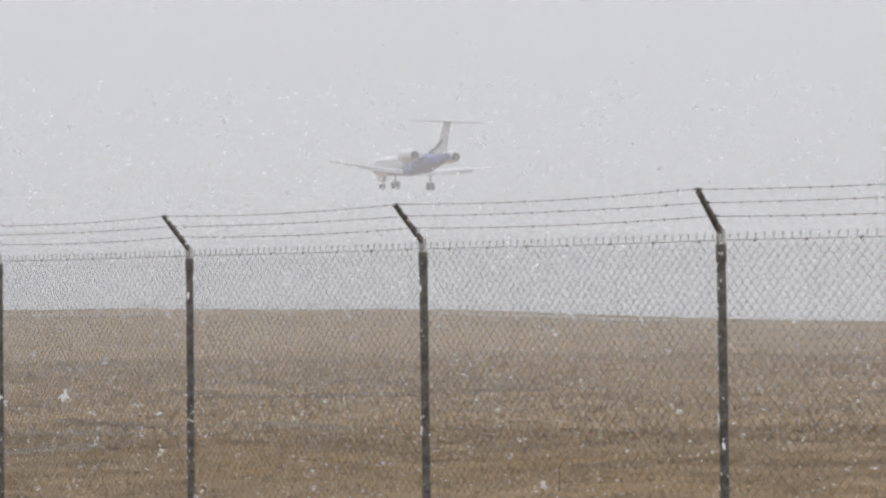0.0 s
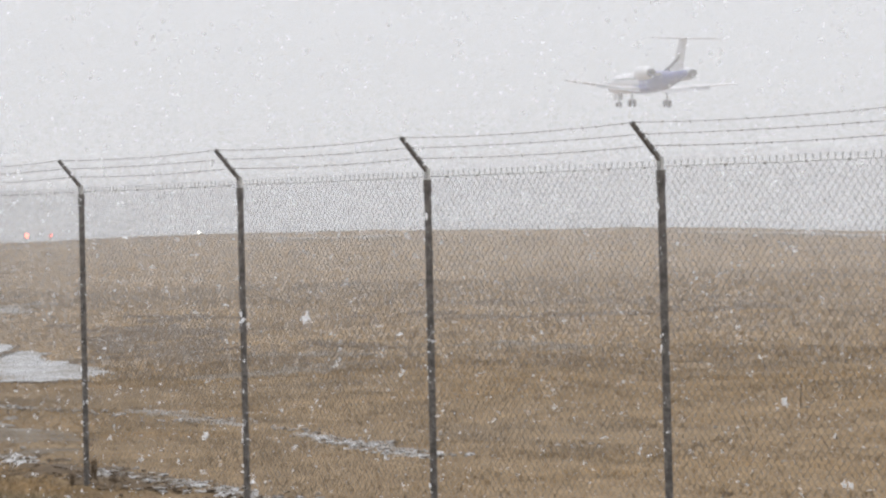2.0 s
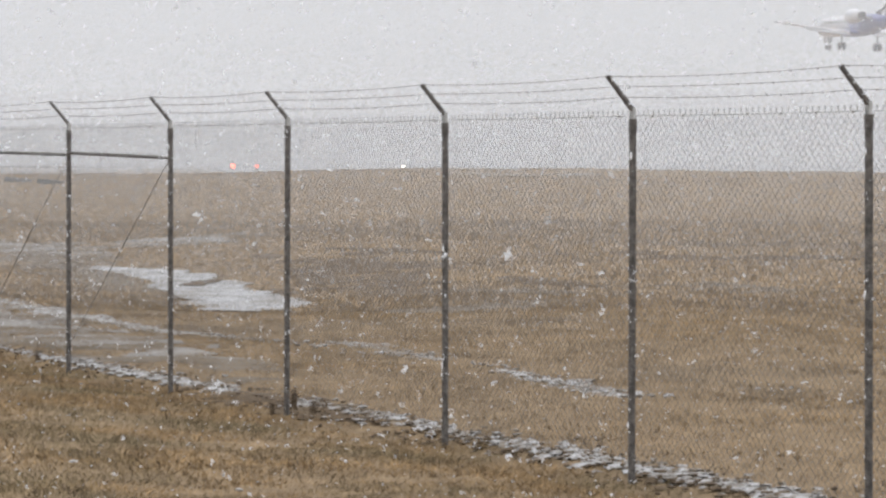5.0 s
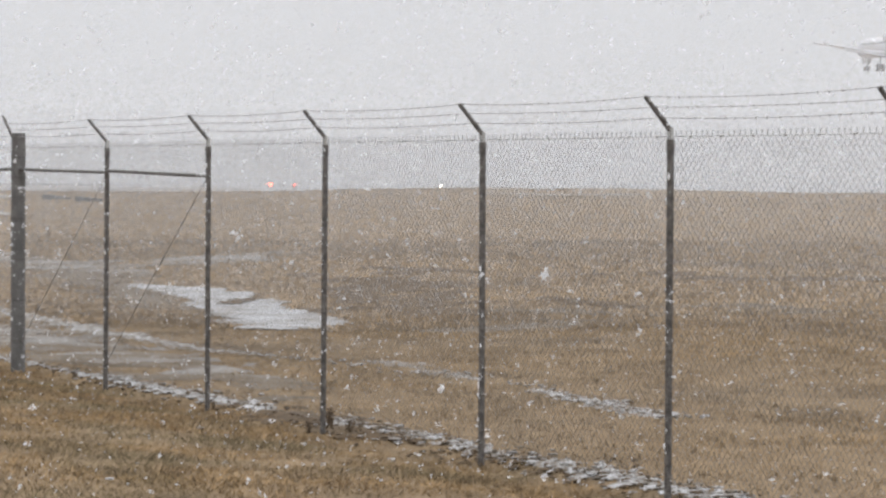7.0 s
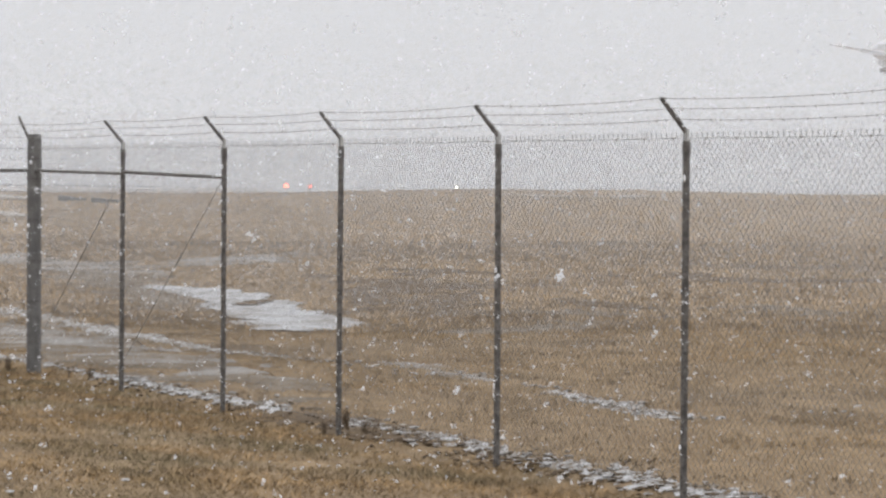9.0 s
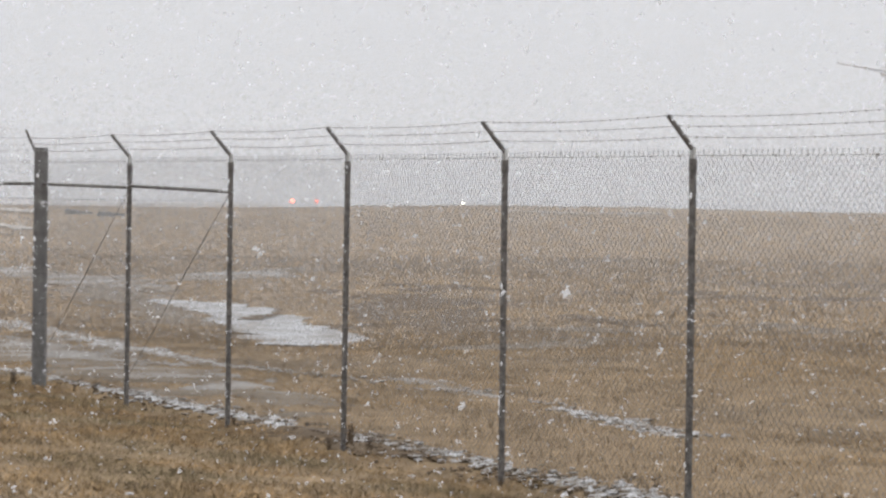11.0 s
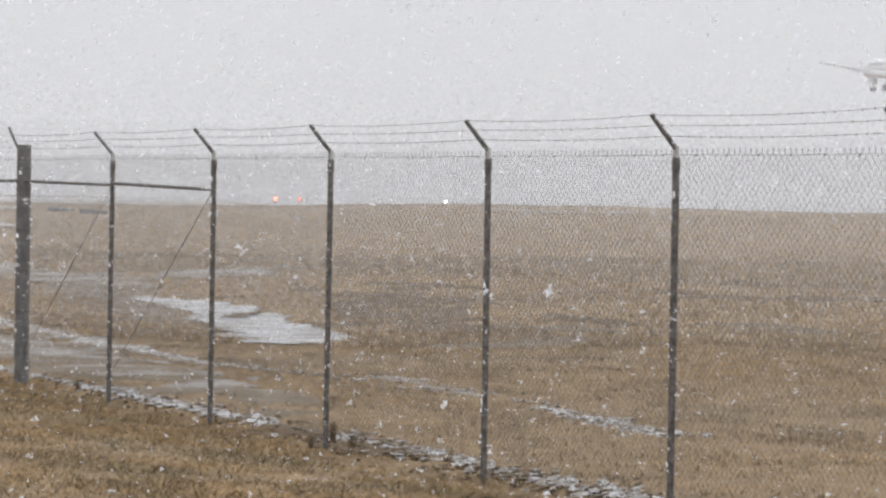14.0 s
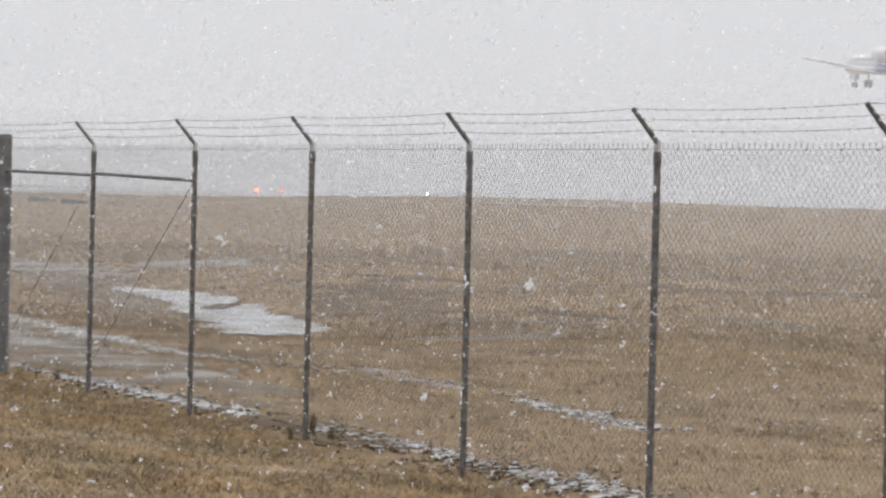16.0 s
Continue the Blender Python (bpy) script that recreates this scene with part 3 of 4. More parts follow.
def span_parts():
    out = {}
    bm = bmesh.new()
    wire_span(bm, 3.0, 0.006, 0.0022, False, 1)
    out["tension"] = part("tension_wire", bm, BARB, fence, "thin tension wire along the mesh top")
    bm = bmesh.new()
    for k in range(7):
        c = Vector((0.25 + 0.42 * k, 0, -0.004))
        tube(bm, c - Vector((0.010, 0, 0.004)), c + Vector((0.010, 0, 0.004)), 0.008, n=6)
    out["rings"] = tagged(part("hog_ring", bm, BARB, fence, "small dark hog rings"), kind="stuff")
    for k in range(3):
        bm = bmesh.new()
        wire_span(bm, 3.0, (0.02, 0.014, 0.024)[k], 0.0022, True, 20 + k)
        out[k] = part("barbed_wire", bm, BARB, fence, "sagging two-strand barbed wire")
    return out


first_post = post_meshes()
spans = span_parts()
first_panel = new("mesh_panel", panel_mesh)
first_panel.parent = fence
tagged(first_panel, "diamond chain-link mesh of galvanised wire")


def place(ob, m):
    """Another part on the same mesh at the pose m, or the first one itself."""
    if ob.name not in placed:
        placed.add(ob.name)
        ob.matrix_basis = m
        return ob
    return copy_thing(ob, m)


placed = set()
crusts = []
for seed in (5, 17, 29, 41, 53, 67):
    dab = crust(seed)
    me = bpy.data.meshes.new("snow_crust")
    dab.to_mesh(me)
    dab.free()
    me.materials.append(CRUST)
    crusts.append(me)


def set_post(m):
    """A post at the pose m, each with snow stuck to it in its own way."""
    ob = place(first_post, m)
    for child in ob.children:
        if child.name.startswith("snow_crust"):
            child.data = crusts[len(placed_posts) % len(crusts)]
    placed_posts.append(ob)


placed_posts = []


def span(m0, length, tilt):
    """Mesh and wires between two posts, from the pose m0 along its x axis."""
    stretch = Matrix.Diagonal((length / 3.0, 1, 1, 1))
    for ob, at in ((first_panel, (0, 0.036, 0)), (spans["tension"], (0, 0.03, H - 0.045)), (spans["rings"], (0, 0.03, H - 0.045)),
                   *((spans[k], (0, -0.02 - (ARM_OUT - 0.01) * f, H + 0.022 + ARM_UP * f)) for k, f in enumerate((0.28, 0.59, 0.9)))):
        o = place(ob, Matrix.Identity(4))
        rise = math.atan(tilt)
        o.matrix_basis = m0 @ Matrix.Translation(at) @ Matrix.Rotation(-rise, 4, "Y") @ stretch


LEANS = [(-0.3, -0.15, -0.5), (-0.03, 0.09, 0.97), (-0.29, -0.05, 0.17), (-0.09, -0.19, 0.39), (-0.09, 0.09, -0.02), (0.32, 0.22, -1.71), (0.18, 0.11, -0.82), (-0.27, -0.01, -0.58), (0.17, 0.21, -0.47)]    # each post stands a little off plumb
for s, lean in zip(STATIONS[1:], LEANS):
    m = at_station(s) @ pose(0, 0, 0, *lean)
    if abs(s - 5.89) < 0.2:                     # this arm is twisted on its post
        m = m @ pose(0, 0, 0, 0, 0, 12)
    set_post(m)
for s0, s1 in zip(STATIONS, STATIONS[1:]):
    span(at_station(s0), s1 - s0, SLOPE)

# corner: thick timber post, bracing rails and rods, and the return of the fence
corner = at_station(STATIONS[0])
bm = bmesh.new()
prof = [(-0.4, 0.093), (0.0, 0.092), (0.7, 0.089), (1.4, 0.087), (2.1, 0.085), (H + 0.11, 0.083), (H + 0.13, 0.078)]
loft(bm, [[Vector((r * (1 + 0.05 * math.sin(3 * t + z)) * math.cos(t), r * (1 + 0.04 * math.cos(2 * t - z)) * math.sin(t), z)) for t in [2 * math.pi * k / 18 for k in range(18)]] for z, r in prof])
timber = part("corner_post", bm, TIMBER, fence, "thick weathered timber corner post")
timber.matrix_basis = corner
bm = bmesh.new()
for k in range(40):
    z, t = rng.uniform(0.1, H), rng.uniform(2.6, 5.8)
    g = rng.choice((0.8, 1.2, 2.0))
    lump(bm, (0.086 * math.cos(t), 0.086 * math.sin(t), z), (0.012 * g, 0.010 * g, 0.015 * g), rng)
tagged(part("snow_crust", bm, CRUST, timber, "white wet snow stuck to the post"), kind="stuff")
for z in (0.3, 0.8, 1.3, 1.8, 2.3, 2.55):
    bm = bmesh.new()
    tube(bm, (0, 0, z), (0, 0, z + 0.012), 0.095, n=16)
    part("tie_band", bm, STEEL, timber, "dark steel tie band")
bm = bmesh.new()
a, b = Vector((-0.03, -0.06, H + 0.06)), Vector((-0.09, -0.17, H + 0.345))
q = (b - a).to_track_quat("Z", "X").to_matrix().to_4x4()
box(bm, (-0.0135, -0.0135, 0), (0.0135, 0.0135, (b - a).length), Matrix.Translation(a) @ q, bevel=0.004)
part("arm", bm, STEEL, timber, "dark arm leaning out over the road side")

RAIL_Z = H - 0.315
for s0, s1, dip0, dip1 in ((STATIONS[0], STATIONS[1], 0.0, 0.03), (STATIONS[1], STATIONS[2], 0.012, 0.06)):
    bm = bmesh.new()
    tube(bm, (0.03, 0, RAIL_Z - dip0), (s1 - s0 - 0.03, 0, RAIL_Z + SLOPE * (s1 - s0) - dip1), 0.019, n=10)
    part("brace_rail", bm, STEEL, fence, "dark horizontal brace rail").matrix_basis = at_station(s0)
    bm = bmesh.new()
    tube(bm, (0.06, 0.02, 0.28), (s1 - s0 - 0.03, 0.02, RAIL_Z - 0.08), 0.0042, n=6)
    mid = Vector((0.06, 0.02, 0.28)).lerp(Vector((s1 - s0 - 0.03, 0.02, RAIL_Z - 0.08)), 0.55)
    d = Vector((s1 - s0, 0, RAIL_Z)).normalized() * 0.09
    tube(bm, mid - d, mid + d, 0.0075, n=6)
    part("truss_rod", bm, WIRE, fence, "thin diagonal truss rod with turnbuckle").matrix_basis = at_station(s0)

# the return runs on beyond the corner, nearly square to the view
ret_m = Matrix.Translation(corner.translation) @ Matrix.Rotation(radians(176), 4, "Z")
for k in range(2):
    m0 = ret_m @ Matrix.Translation((3.0 * k, 0, 0))
    flip = m0 @ Matrix.Translation((3.0, 0, 0)) @ Matrix.Rotation(math.pi, 4, "Z")
    span(flip, 3.0, 0.0)
    set_post(flip)
    bm = bmesh.new()
    tube(bm, (0.03, 0, RAIL_Z + 0.0), (2.97, 0, RAIL_Z), 0.021, n=10)
    part("brace_rail", bm, STEEL, fence, "dark horizontal brace rail").matrix_basis = flip


# ---- dead weeds at the fence foot and in the field ----
def weed(tall, seed):
    r = random.Random(seed)
    bm = bmesh.new()
    for k in range(9):
        p, d = Vector((r.uniform(-0.06, 0.06), r.uniform(-0.06, 0.06), -0.02)), Vector((r.uniform(-0.5, 0.5), r.uniform(-0.5, 0.5), 1))
        h = tall * r.uniform(0.5, 1.1)
        q = p + d * h
        tube(bm, p, q, 0.006, 0.002, n=4)
        for m in range(4):
            c = p.lerp(q, r.uniform(0.35, 1))
            tube(bm, c, c + Vector((r.uniform(-1, 1), r.uniform(-1, 1), r.uniform(0, 0.8))) * 0.08, 0.004, 0.001, n=3)
    ob = part("dead_weed", bm, STALK)
    return tagged(ob, "dead brown weed clump at the fence foot", "weed", group="weeds along the fence")


clump = weed(0.22, 1)
clump.matrix_basis = pose(FX + DX * -6.0, FY + DY * -6.0, foot(-6.0))
for s, v, g in ((-6.3, -0.1, 0.7), (-5.9, 0.15, 0.8), (-9.1, 0.1, 0.5), (-15.5, -0.2, 1.0), (-15.9, 0.25, 1.1), (-2.8, -0.1, 0.4), (0.2, 0.12, 0.4), (-13.6, 0.2, 0.8)):
    x, y = FX + DX * s + NX * v, FY + DY * s + NY * v
    copy_thing(clump, pose(x, y, float(land(x, y)), 0, 0, rng.uniform(0, 360)) @ Matrix.Scale(g, 4))


def litter(count, seed):
    """Clods, dead leaves and stones washed along the fence foot."""
    r = random.Random(seed)
    bm = bmesh.new()
    for k in range(count):
        s, v = r.uniform(-17, 6), r.gauss(0.36, 0.22)
        x, y = FX + DX * s + NX * v, FY + DY * s + NY * v
        g = r.uniform(0.008, 0.024)
        lump(bm, (x, y, float(land(x, y)) + 0.03), (g * 1.3, g * 1.3, g * 0.7), r)
    ob = part("ground_litter", bm, STALK)
    return tagged(ob, "dark clods and dead leaves along the fence foot", "litter", kind="stuff")


litter(300, 3)


def dusting(count, seed):
    """Scraps of wet snow caught in the grass on both sides of the fence."""
    r = np.random.RandomState(seed)
    x, y = wedge(13, 48, -12, 18)(r, count)
    keep = waves(x, y, 3.0, 91) + r.uniform(-0.8, 0.8, len(x)) > 0.1
    q = random.Random(seed)
    bm = bmesh.new()
    for a, b in zip(x[keep], y[keep]):
        g = q.uniform(0.006, 0.016) * q.choice((1, 1, 1.7))
        lump(bm, (a, b, float(land(a, b)) + 0.03), (g * 1.6, g * 1.6, g * 0.5), q)
    ob = part("snow_dusting", bm, STRIP_SLUSH)
    return tagged(ob, "scraps of wet snow caught in the dry grass", "snow", kind="stuff")


dusting(700, 8)


def scraps(label, path, count, spread, seed, mat=STRIP_SLUSH):
    """Small scraps of wet snow or mud strewn along a line, thick in some places and thin in others."""
    r = random.Random(seed)
    bm = bmesh.new()
    pts = [Vector(q) for q in path]
    for k in range(count):
        f = r.uniform(0, len(pts) - 1.001)
        c = pts[int(f)].lerp(pts[int(f) + 1], f - int(f))
        x, y = c.x + r.gauss(0, spread), c.y + r.gauss(0, spread)
        if float(grain(x, y, 0.7, seed)) < r.uniform(-0.9, 0.5):
            continue
        g = r.uniform(0.010, 0.026) * r.choice((1, 1, 1.6))
        lump(bm, (x, y, float(land(x, y)) + 0.022), (g * 1.7, g * 1.7, g * 0.45), r)
    return tagged(part("slush_scraps", bm, mat), label, "snow" if mat != MUD else "mud", kind="stuff")


scraps("scraps of wet snow along the fence foot", fence_line([(-13.5, 0.45), (-9, 0.5)]), 260, 0.13, 61)
scraps("scraps of wet snow along the fence foot", fence_line([(-7, 0.5), (-3.5, 0.42), (0, 0.4), (4, 0.36)]), 700, 0.15, 62)
scraps("clods of dark mud along the fence foot", fence_line([(-9, 0.35), (-5, 0.3), (0, 0.25), (4, 0.2)]), 500, 0.16, 63, MUD)
scraps("scraps of snow in the broken wheel track", [(0.9, 34.9, 0), (1.5, 32.3, 0), (1.9, 30.3, 0), (2.4, 28, 0)], 260, 0.16, 64)
scraps("scraps of slush between the wheel tracks", [(-7.5, 50, 0), (-5, 42, 0), (-2.2, 40.4, 0), (0.2, 36.5, 0)], 420, 0.4, 65)

bm = bmesh.new()
tube(bm, (0, 0, -0.1), (0.012, 0, 0.34), 0.009, 0.006, n=6)
tube(bm, (0.012, 0, 0.3), (0.03, 0.01, 0.37), 0.006, 0.003, n=5)
stake = part("weed_stalk", bm, STALK)
stake.matrix_basis = pose(7.62, 35.84, float(land(7.62, 35.84)))
tagged(stake, "single dead stalk standing in the grass", "weed")


# ---- far airfield: lamps and drain ----
def airfield_lamp(x, y, top, lens, label, size):
    base = float(land(x, y))
    root = new("airfield_lamp")
    root.location = (x, y, base)
    tagged(root, label, "lamp", group="lamps on the far airfield")
    h = top - base
    bm = bmesh.new()
    tube(bm, (0, 0, -0.2), (0, 0, h - 0.1), 0.06, n=8)
    box(bm, (-0.25, -0.25, -0.05), (0.25, 0.25, 0.05), bevel=0.01)
    part("stand", bm, GREY_METAL, root)
    bm = bmesh.new()
    tube(bm, (0, 0.06, h - 0.1), (0, 0.16, h), 0.14, 0.2, n=12)
    part("housing", bm, DARK, root)
    bm = bmesh.new()
    bmesh.ops.create_uvsphere(bm, u_segments=12, v_segments=8, radius=size)
    for w in bm.verts:
        w.co.z += h
    part("lens", bm, lens, root, "glowing lamp lens")
    return root


def far_point(az, el, dist):
    a = radians(az)
    return dist * math.sin(a), dist * math.cos(a), EYE + dist * math.tan(radians(el))


for az, el, lens, label in ((-0.07, 0.41, WHITE_LAMP, "white airfield lamp shining through the snowfall"),
                            (-3.52, 0.42, RED_LAMP, "red airfield lamp glowing through the snowfall"),
                            (-3.03, 0.42, DIM_LAMP, "dim red airfield lamp beside a brighter one")):
    x, y, z = far_point(az, el, 260)
    airfield_lamp(x, y, z, lens, label, {RED_LAMP: 0.21, DIM_LAMP: 0.17, WHITE_LAMP: 0.13}[lens])


def headwall(x, y, turn, wide):
    bm = bmesh.new()
    box(bm, (-wide / 2, -0.2, -0.4), (wide / 2, 0.2, 0.18), bevel=0.05)
    box(bm, (-wide / 2 - 0.9, -0.75, -0.4), (-wide / 2 - 0.05, -0.5, 0.22), Matrix.Rotation(0.25, 4, "Z"), bevel=0.05)
    ob = part("drain_headwall", bm, CONCRETE)
    ob.matrix_basis = pose(x, y, float(land(x, y)), 0, 4, turn)
    return tagged(ob, "low dark concrete drain headwall in the far grass", "drain", group="drain walls")


headwall(-22.6, 167, 12, 1.0)
headwall(-20.3, 165, -6, 0.7)


# ---- the departing jet ----
def jet():
    root = new("airplane")
    tagged(root, "white twin-engined jet with blue rear body flying low, wheels down", "airplane")
    n = 20

    def ring(y, r, zc, sx=1.0):
        return [Vector((r * sx * math.cos(2 * math.pi * k / n), y, zc + r * math.sin(2 * math.pi * k / n))) for k in range(n)]

    bm = bmesh.new()
    loft(bm, [ring(y, r, z) for y, r, z in ((14, 0.05, -0.35), (13.6, 0.38, -0.3), (12.8, 0.72, -0.18), (11.5, 1.0, -0.05), (10, 1.13, 0), (4, 1.14, 0), (-0.5, 1.14, 0))])
    body = part("fuselage", bm, WHITE_PAINT, root, smooth=True)
    bm = bmesh.new()
    loft(bm, [ring(y, r, z) for y, r, z in ((-0.5, 1.145, 0), (-4.0, 1.145, 0), (-6.5, 1.03, 0.06), (-9, 0.78, 0.2), (-11.5, 0.52, 0.4), (-13.2, 0.38, 0.55), (-14, 0.12, 0.66))])
    part("tail_cone", bm, BLUE_PAINT, root, "blue painted rear fuselage", smooth=True)
    first = None
    for side in (-1, 1):
        for k in range(16):
            if first is None:
                bm = bmesh.new()
                box(bm, (-0.03, -0.11, -0.17), (0.03, 0.11, 0.17), bevel=0.02)
                first = part("cabin_window", bm, DARK, body, "dark cabin window")
                pane = first
            else:
                pane = first.copy()
                scene.collection.objects.link(pane)
            pane.location = (side * 1.085, 9.1 - 0.78 * k, 0.40)

    def foil(chord, thick, at):
        pts = []
        for f, u in ((0, 0), (0.08, 0.6), (0.3, 1), (0.65, 0.7), (1, 0.04), (0.65, -0.35), (0.3, -0.55), (0.08, -0.4)):
            pts.append(Vector(at) + Vector((0, -f * chord, u * thick)))
        return pts

    for side in (-1, 1):
        bm = bmesh.new()
        loft(bm, [foil(c, t, (side * x, y, z)) for x, y, z, c, t in ((0.4, 3.2, -0.85, 4.6, 0.34), (3.0, 1.9, -0.68, 3.2, 0.24), (10.0, -1.6, -0.05, 1.25, 0.10))])
        bmesh.ops.recalc_face_normals(bm, faces=bm.faces[:])
        wing = part("wing", bm, WHITE_PAINT, root)
        bm = bmesh.new()
        loft(bm, [[Vector((side * x, y, z)), Vector((side * x, y - c, z - 0.35 * c)), Vector((side * x, y - c, z - 0.35 * c - 0.05)), Vector((side * x, y, z - 0.1))]
                  for x, y, z, c in ((1.3, -1.15, -0.86, 1.0), (6.6, -1.75, -0.4, 0.8))])
        bmesh.ops.recalc_face_normals(bm, faces=bm.faces[:])
        part("flap", bm, GREY_METAL, wing, "lowered grey flap")
        bm = bmesh.new()
        loft(bm, [[Vector((side * 2.35 + r * math.cos(t), y, 0.75 + r * math.sin(t))) for t in [2 * math.pi * k / 18 for k in range(18)]] for y, r in ((-4.4, 0.62), (-4.8, 0.74), (-6.3, 0.78), (-7.8, 0.66), (-8.7, 0.52))])
        eng = part("engine", bm, WHITE_PAINT, root, smooth=True)
        bm = bmesh.new()
        tube(bm, (side * 2.35, -8.4, 0.75), (side * 2.35, -9.1, 0.75), 0.50, 0.40, n=18)
        part("exhaust", bm, DARK, eng, "dark engine exhaust")
        bm = bmesh.new()
        box(bm, (min(side * 0.8, side * 1.6), -7.8, 0.58), (max(side * 0.8, side * 1.6), -5.4, 0.78), bevel=0.05)
        part("pylon", bm, WHITE_PAINT, eng)
        bm = bmesh.new()
        loft(bm, [foil(c, t, (side * x, y, z)) for x, y, z, c, t in ((0.05, -11.6, 4.35, 2.2, 0.14), (3.75, -12.9, 4.30, 1.2, 0.07))])
        bmesh.ops.recalc_face_normals(bm, faces=bm.faces[:])
        part("tailplane", bm, WHITE_PAINT, root)
        bm = bmesh.new()
        tube(bm, (side * 2.05, -0.9, -0.8), (side * 2.05, -1.0, -2.3), 0.12, 0.09, n=10)
        leg = part("landing_gear", bm, GREY_METAL, root)
        for off in (-0.26, 0.26):
            bm = bmesh.new()
            tube(bm, (side * 2.05 + off - 0.12, -1.0, -2.4), (side * 2.05 + off + 0.12, -1.0, -2.4), 0.42, n=18)
            part("wheel", bm, RUBBER, leg, "black rubber wheel")
    bm = bmesh.new()

    def slab(c, y, z, w):
        return [Vector((w, y, z)), Vector((w * 0.6, y - c * 0.7, z)), Vector((0, y - c, z)), Vector((-w * 0.6, y - c * 0.7, z)), Vector((-w, y, z)), Vector((0, y + 0.12, z))]
    loft(bm, [slab(4.2, -8.4, 0.7, 0.17), slab(2.9, -10.2, 2.4, 0.13), slab(2.3, -11.6, 4.4, 0.10)])
    bmesh.ops.recalc_face_normals(bm, faces=bm.faces[:])
    fin = part("fin", bm, WHITE_PAINT, root)
    bm = bmesh.new()
    loft(bm, [[Vector((w, y, z)), Vector((-w, y, z)), Vector((-w, y - 0.25, z + 0.42)), Vector((w, y - 0.25, z + 0.42))]
              for w, y, z in ((0.10, -6.6, 0.95), (0.19, -8.6, 1.15), (0.19, -11.4, 2.1))])
    bmesh.ops.recalc_face_normals(bm, faces=bm.faces[:])
    part("fin_stripe", bm, DARK, fin, "dark painted stripe sweeping up the fin")
    bm = bmesh.new()
    loft(bm, [[Vector((1.25 * math.cos(t) * k, y, -0.75 + 0.55 * math.sin(t) * k)) for t in [2 * math.pi * j / 14 for j in range(14)]] for y, k in ((5.0, 0.3), (3.6, 0.85), (0.5, 1.0), (-2.4, 0.85), (-4.4, 0.3))])
    bmesh.ops.recalc_face_normals(bm, faces=bm.faces[:])
    part("belly_fairing", bm, BLUE_PAINT, root, "blue painted fairing under the wing root", smooth=True)
    for side in (-1, 1):
        bm = bmesh.new()
        box(bm, (side * 0.32 - 0.02, 10.2, -1.75), (side * 0.32 + 0.02, 11.6, -0.95), bevel=0.015)
        part("gear_door", bm, WHITE_PAINT, root, "open nose wheel door")
    bm = bmesh.new()
    tube(bm, (0, 10.6, -0.9), (0, 10.7, -2.2), 0.09, 0.07, n=10)
    leg = part("landing_gear", bm, GREY_METAL, root)
    for off in (-0.2, 0.2):
        bm = bmesh.new()
        tube(bm, (off - 0.08, 10.7, -2.3), (off + 0.08, 10.7, -2.3), 0.3, n=16)
        part("wheel", bm, RUBBER, leg, "black rubber wheel")
    return root


airplane = jet()
airplane.matrix_basis = pose(49.9, 312.3, 20.0, 1.94, 1.52, 8.64)


# ---- falling snow and added haze ----
def flakes(name, label, count, seed, y, z, size, mat, wedge_az=(-9.5, 19.5)):
    """Flat wet flakes and larger haze pieces, one ragged piece each, between two distances and over the ground."""
    r = np.random.RandomState(seed)
    d = np.sqrt(r.uniform(y[0] ** 2, y[1] ** 2, count))
    a = np.radians(r.uniform(*wedge_az, count))
    px, py = d * np.sin(a), d * np.cos(a)
    pz = land(px, py) + r.uniform(z[0], z[1], count)
    c = np.stack([px, py, pz], -1)[:, None]
    turn = r.uniform(0, 2 * np.pi, (count, 1)) + np.array([0, 2.1, 4.2]) + r.uniform(-0.6, 0.6, (count, 3))
    slant = np.array([0.0, 0.66, 0.75])                     # all lean alike, so that they come out evenly bright
    e = np.cos(turn)[..., None] * np.array([1.0, 0, 0]) + np.sin(turn)[..., None] * slant + r.normal(0, 0.12, (count, 3, 3))
    v = c + e * (size * r.uniform(0.5, 1.3, (count, 1, 1)))
    ob = new(name, mesh_of(name, v.reshape(-1, 3), np.arange(3 * count).reshape(count, 3), mat))
    return tagged(ob, label, "snow", kind="stuff")


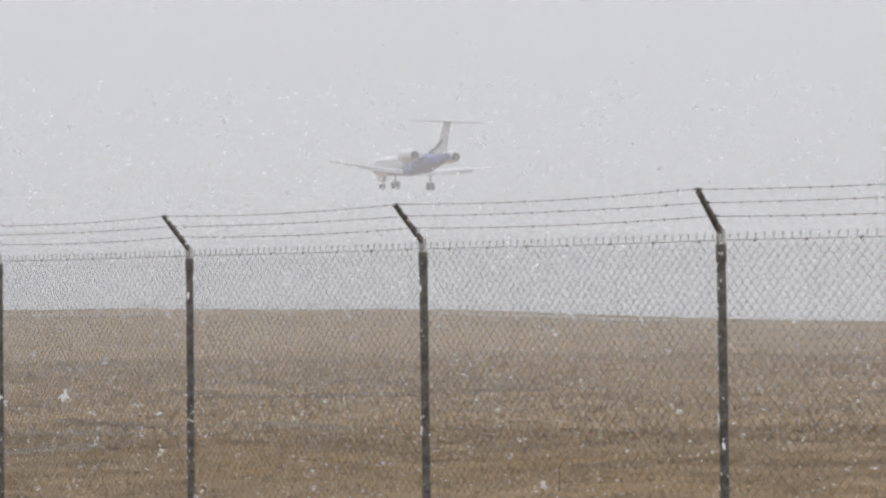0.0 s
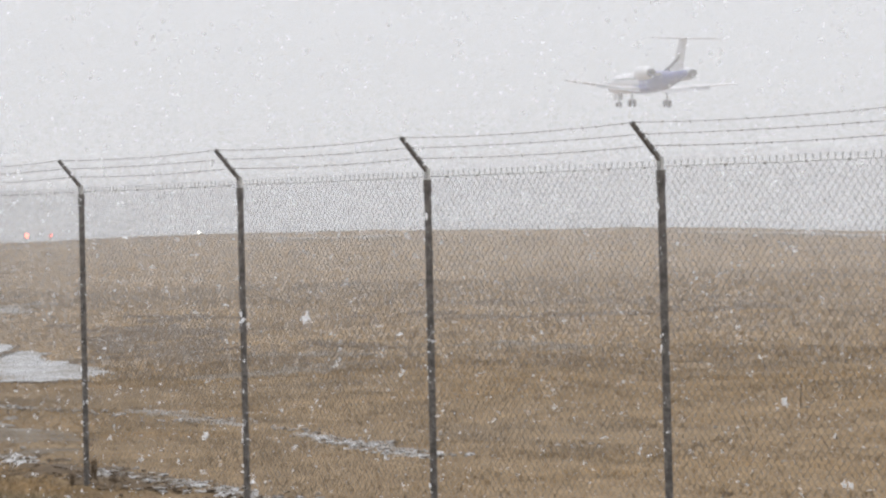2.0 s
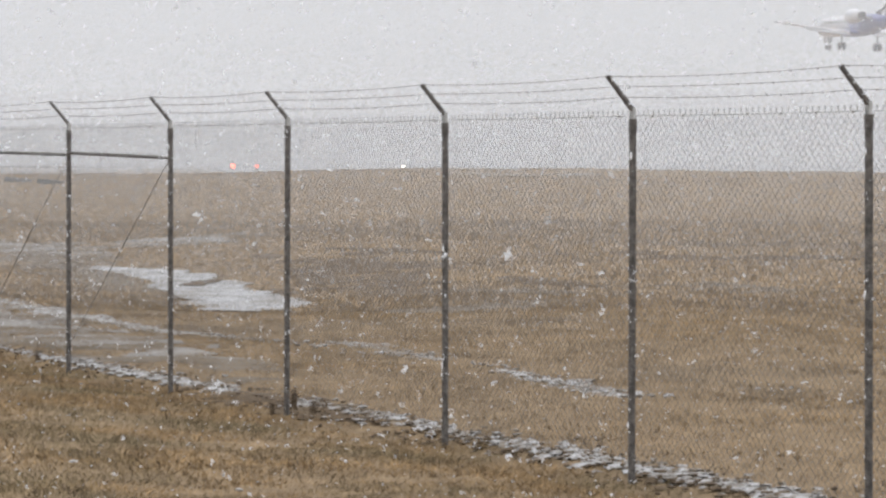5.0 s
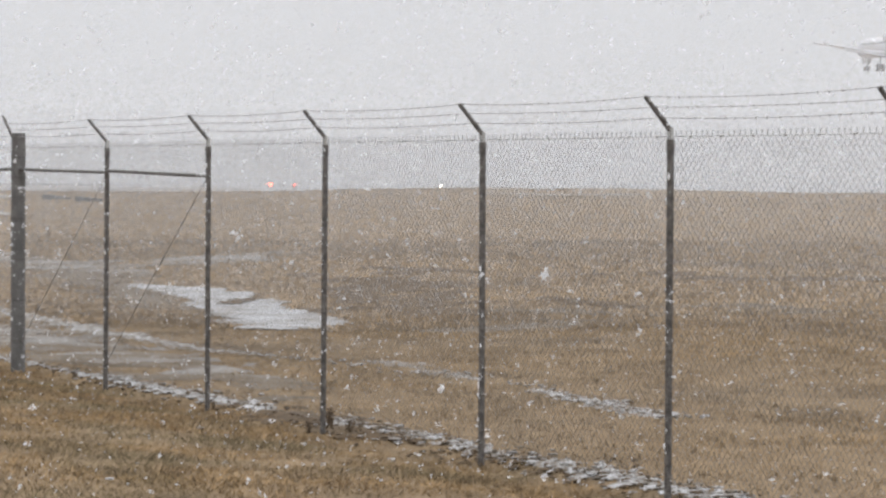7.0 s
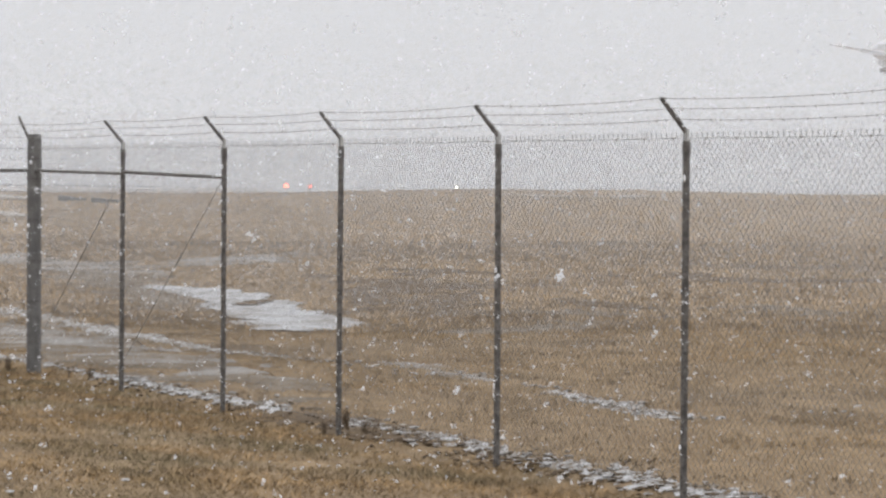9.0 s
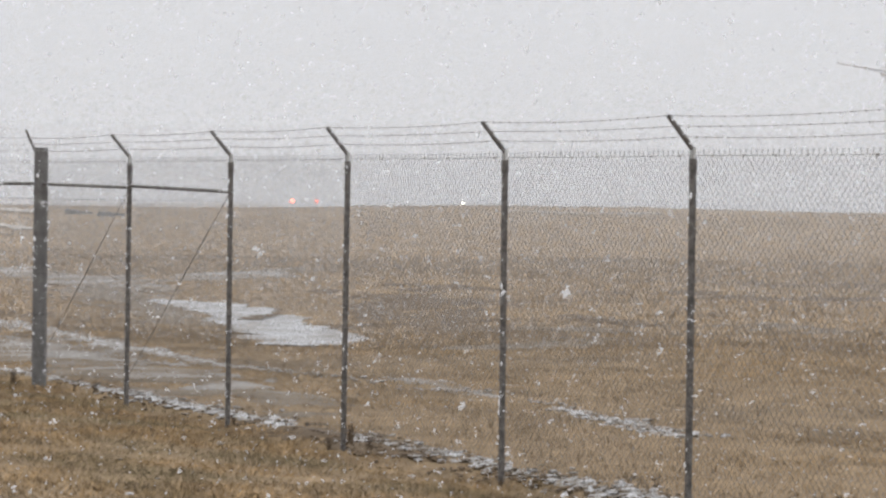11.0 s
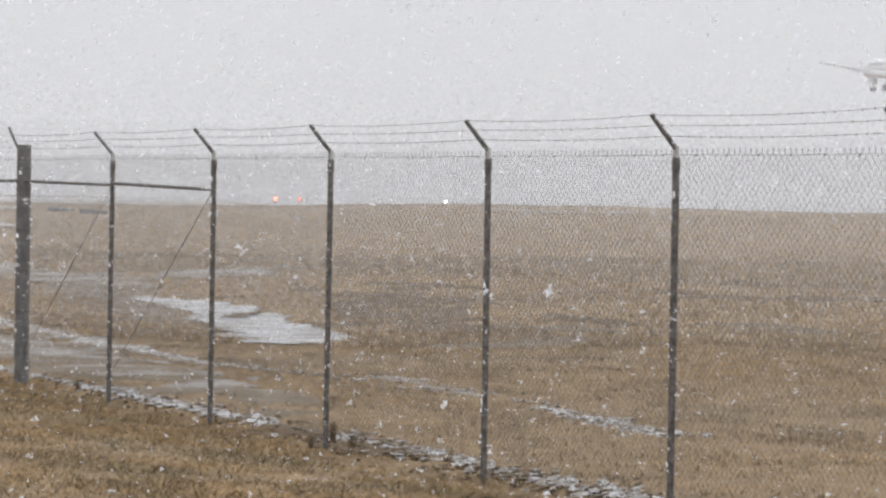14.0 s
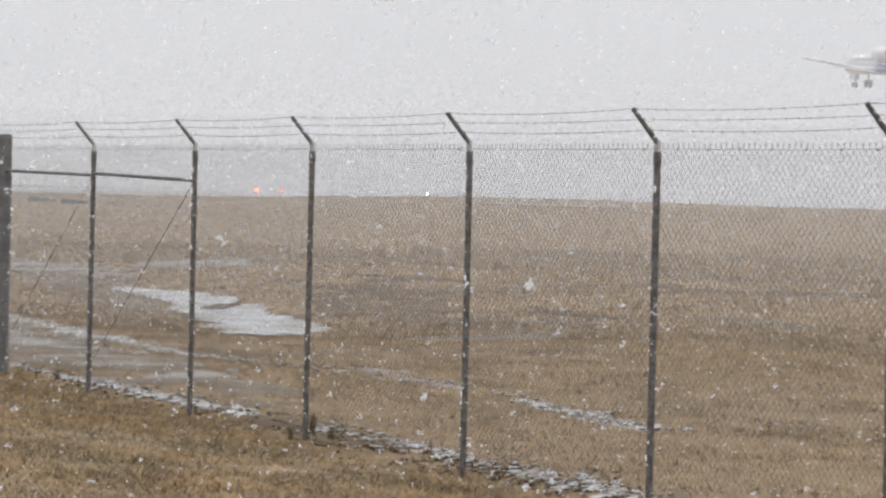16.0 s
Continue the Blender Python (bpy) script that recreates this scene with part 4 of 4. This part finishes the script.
flakes("falling_snow", "wet snowflakes drifting past the fence", 20000, 1, (14, 45), (0.0, 4.5), 0.0075, FLAKE)
# oversized, mostly see-through pieces added as haze over the field
flakes("falling_snow", "oversized see-through flakes imitating haze over the near field", 430000, 2, (42, 125), (0, 4.5), 0.034, HAZE_FLAKE)
flakes("falling_snow", "oversized see-through flakes imitating haze over the far field", 430000, 3, (125, 205), (0, 5.5), 0.049, HAZE_FLAKE)


def hang_haze_sheet(depth, seed):
    """A hanging, waving translucent sheet, added to imitate the haze of distant snowfall."""
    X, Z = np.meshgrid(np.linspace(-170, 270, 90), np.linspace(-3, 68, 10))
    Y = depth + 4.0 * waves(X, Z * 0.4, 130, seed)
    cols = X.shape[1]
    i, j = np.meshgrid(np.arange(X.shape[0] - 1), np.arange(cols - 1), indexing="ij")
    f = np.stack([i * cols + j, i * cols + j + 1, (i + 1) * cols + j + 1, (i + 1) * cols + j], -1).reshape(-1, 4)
    ob = new("haze_sheet", mesh_of("haze_sheet", np.stack([X, Y, Z], -1).reshape(-1, 3), f, HAZE_FILM))
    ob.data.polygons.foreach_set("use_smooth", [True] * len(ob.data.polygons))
    return tagged(ob, "added translucent grey sheet imitating the haze of distant snowfall", "snow", kind="stuff")


# four see-through haze sheets added beyond the crest, one behind another
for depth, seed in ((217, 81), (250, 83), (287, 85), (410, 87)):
    hang_haze_sheet(depth, seed)


def near_flakes(count, seed, d0, d1, size):
    r = np.random.RandomState(seed)
    d = (r.uniform(d0 ** 3, d1 ** 3, count)) ** (1 / 3)
    a, e = np.radians(r.uniform(-10, 20, count)), np.radians(r.uniform(-8, 5, count))
    c = np.stack([d * np.sin(a), d * np.cos(a), EYE + d * np.tan(e)], -1)
    c = c[c[:, 2] > land(c[:, 0], c[:, 1]) + 0.03]
    n = len(c)
    k = size * r.lognormal(0, 0.35, (n, 1, 1, 1)) * r.uniform(0.55, 1.25, (n, 1, 1, 3))
    off = r.normal(0, 0.42, (n, 7, 1, 3))                      # seven ragged crystals clumped together
    e = r.normal(size=(n, 7, 3, 3))
    e /= np.linalg.norm(e, axis=-1, keepdims=True)
    v = (c[:, None, None] + k * (off + 0.75 * e)).reshape(-1, 3)
    ob = new("falling_snow", mesh_of("falling_snow", v, np.arange(len(v)).reshape(-1, 3), CLUMP_FLAKE))
    return tagged(ob, "large wet snowflakes falling close by", "snow", kind="stuff")


near_flakes(4500, 11, 7, 24, 0.0085)
near_flakes(26, 12, 3.0, 7.0, 0.006)
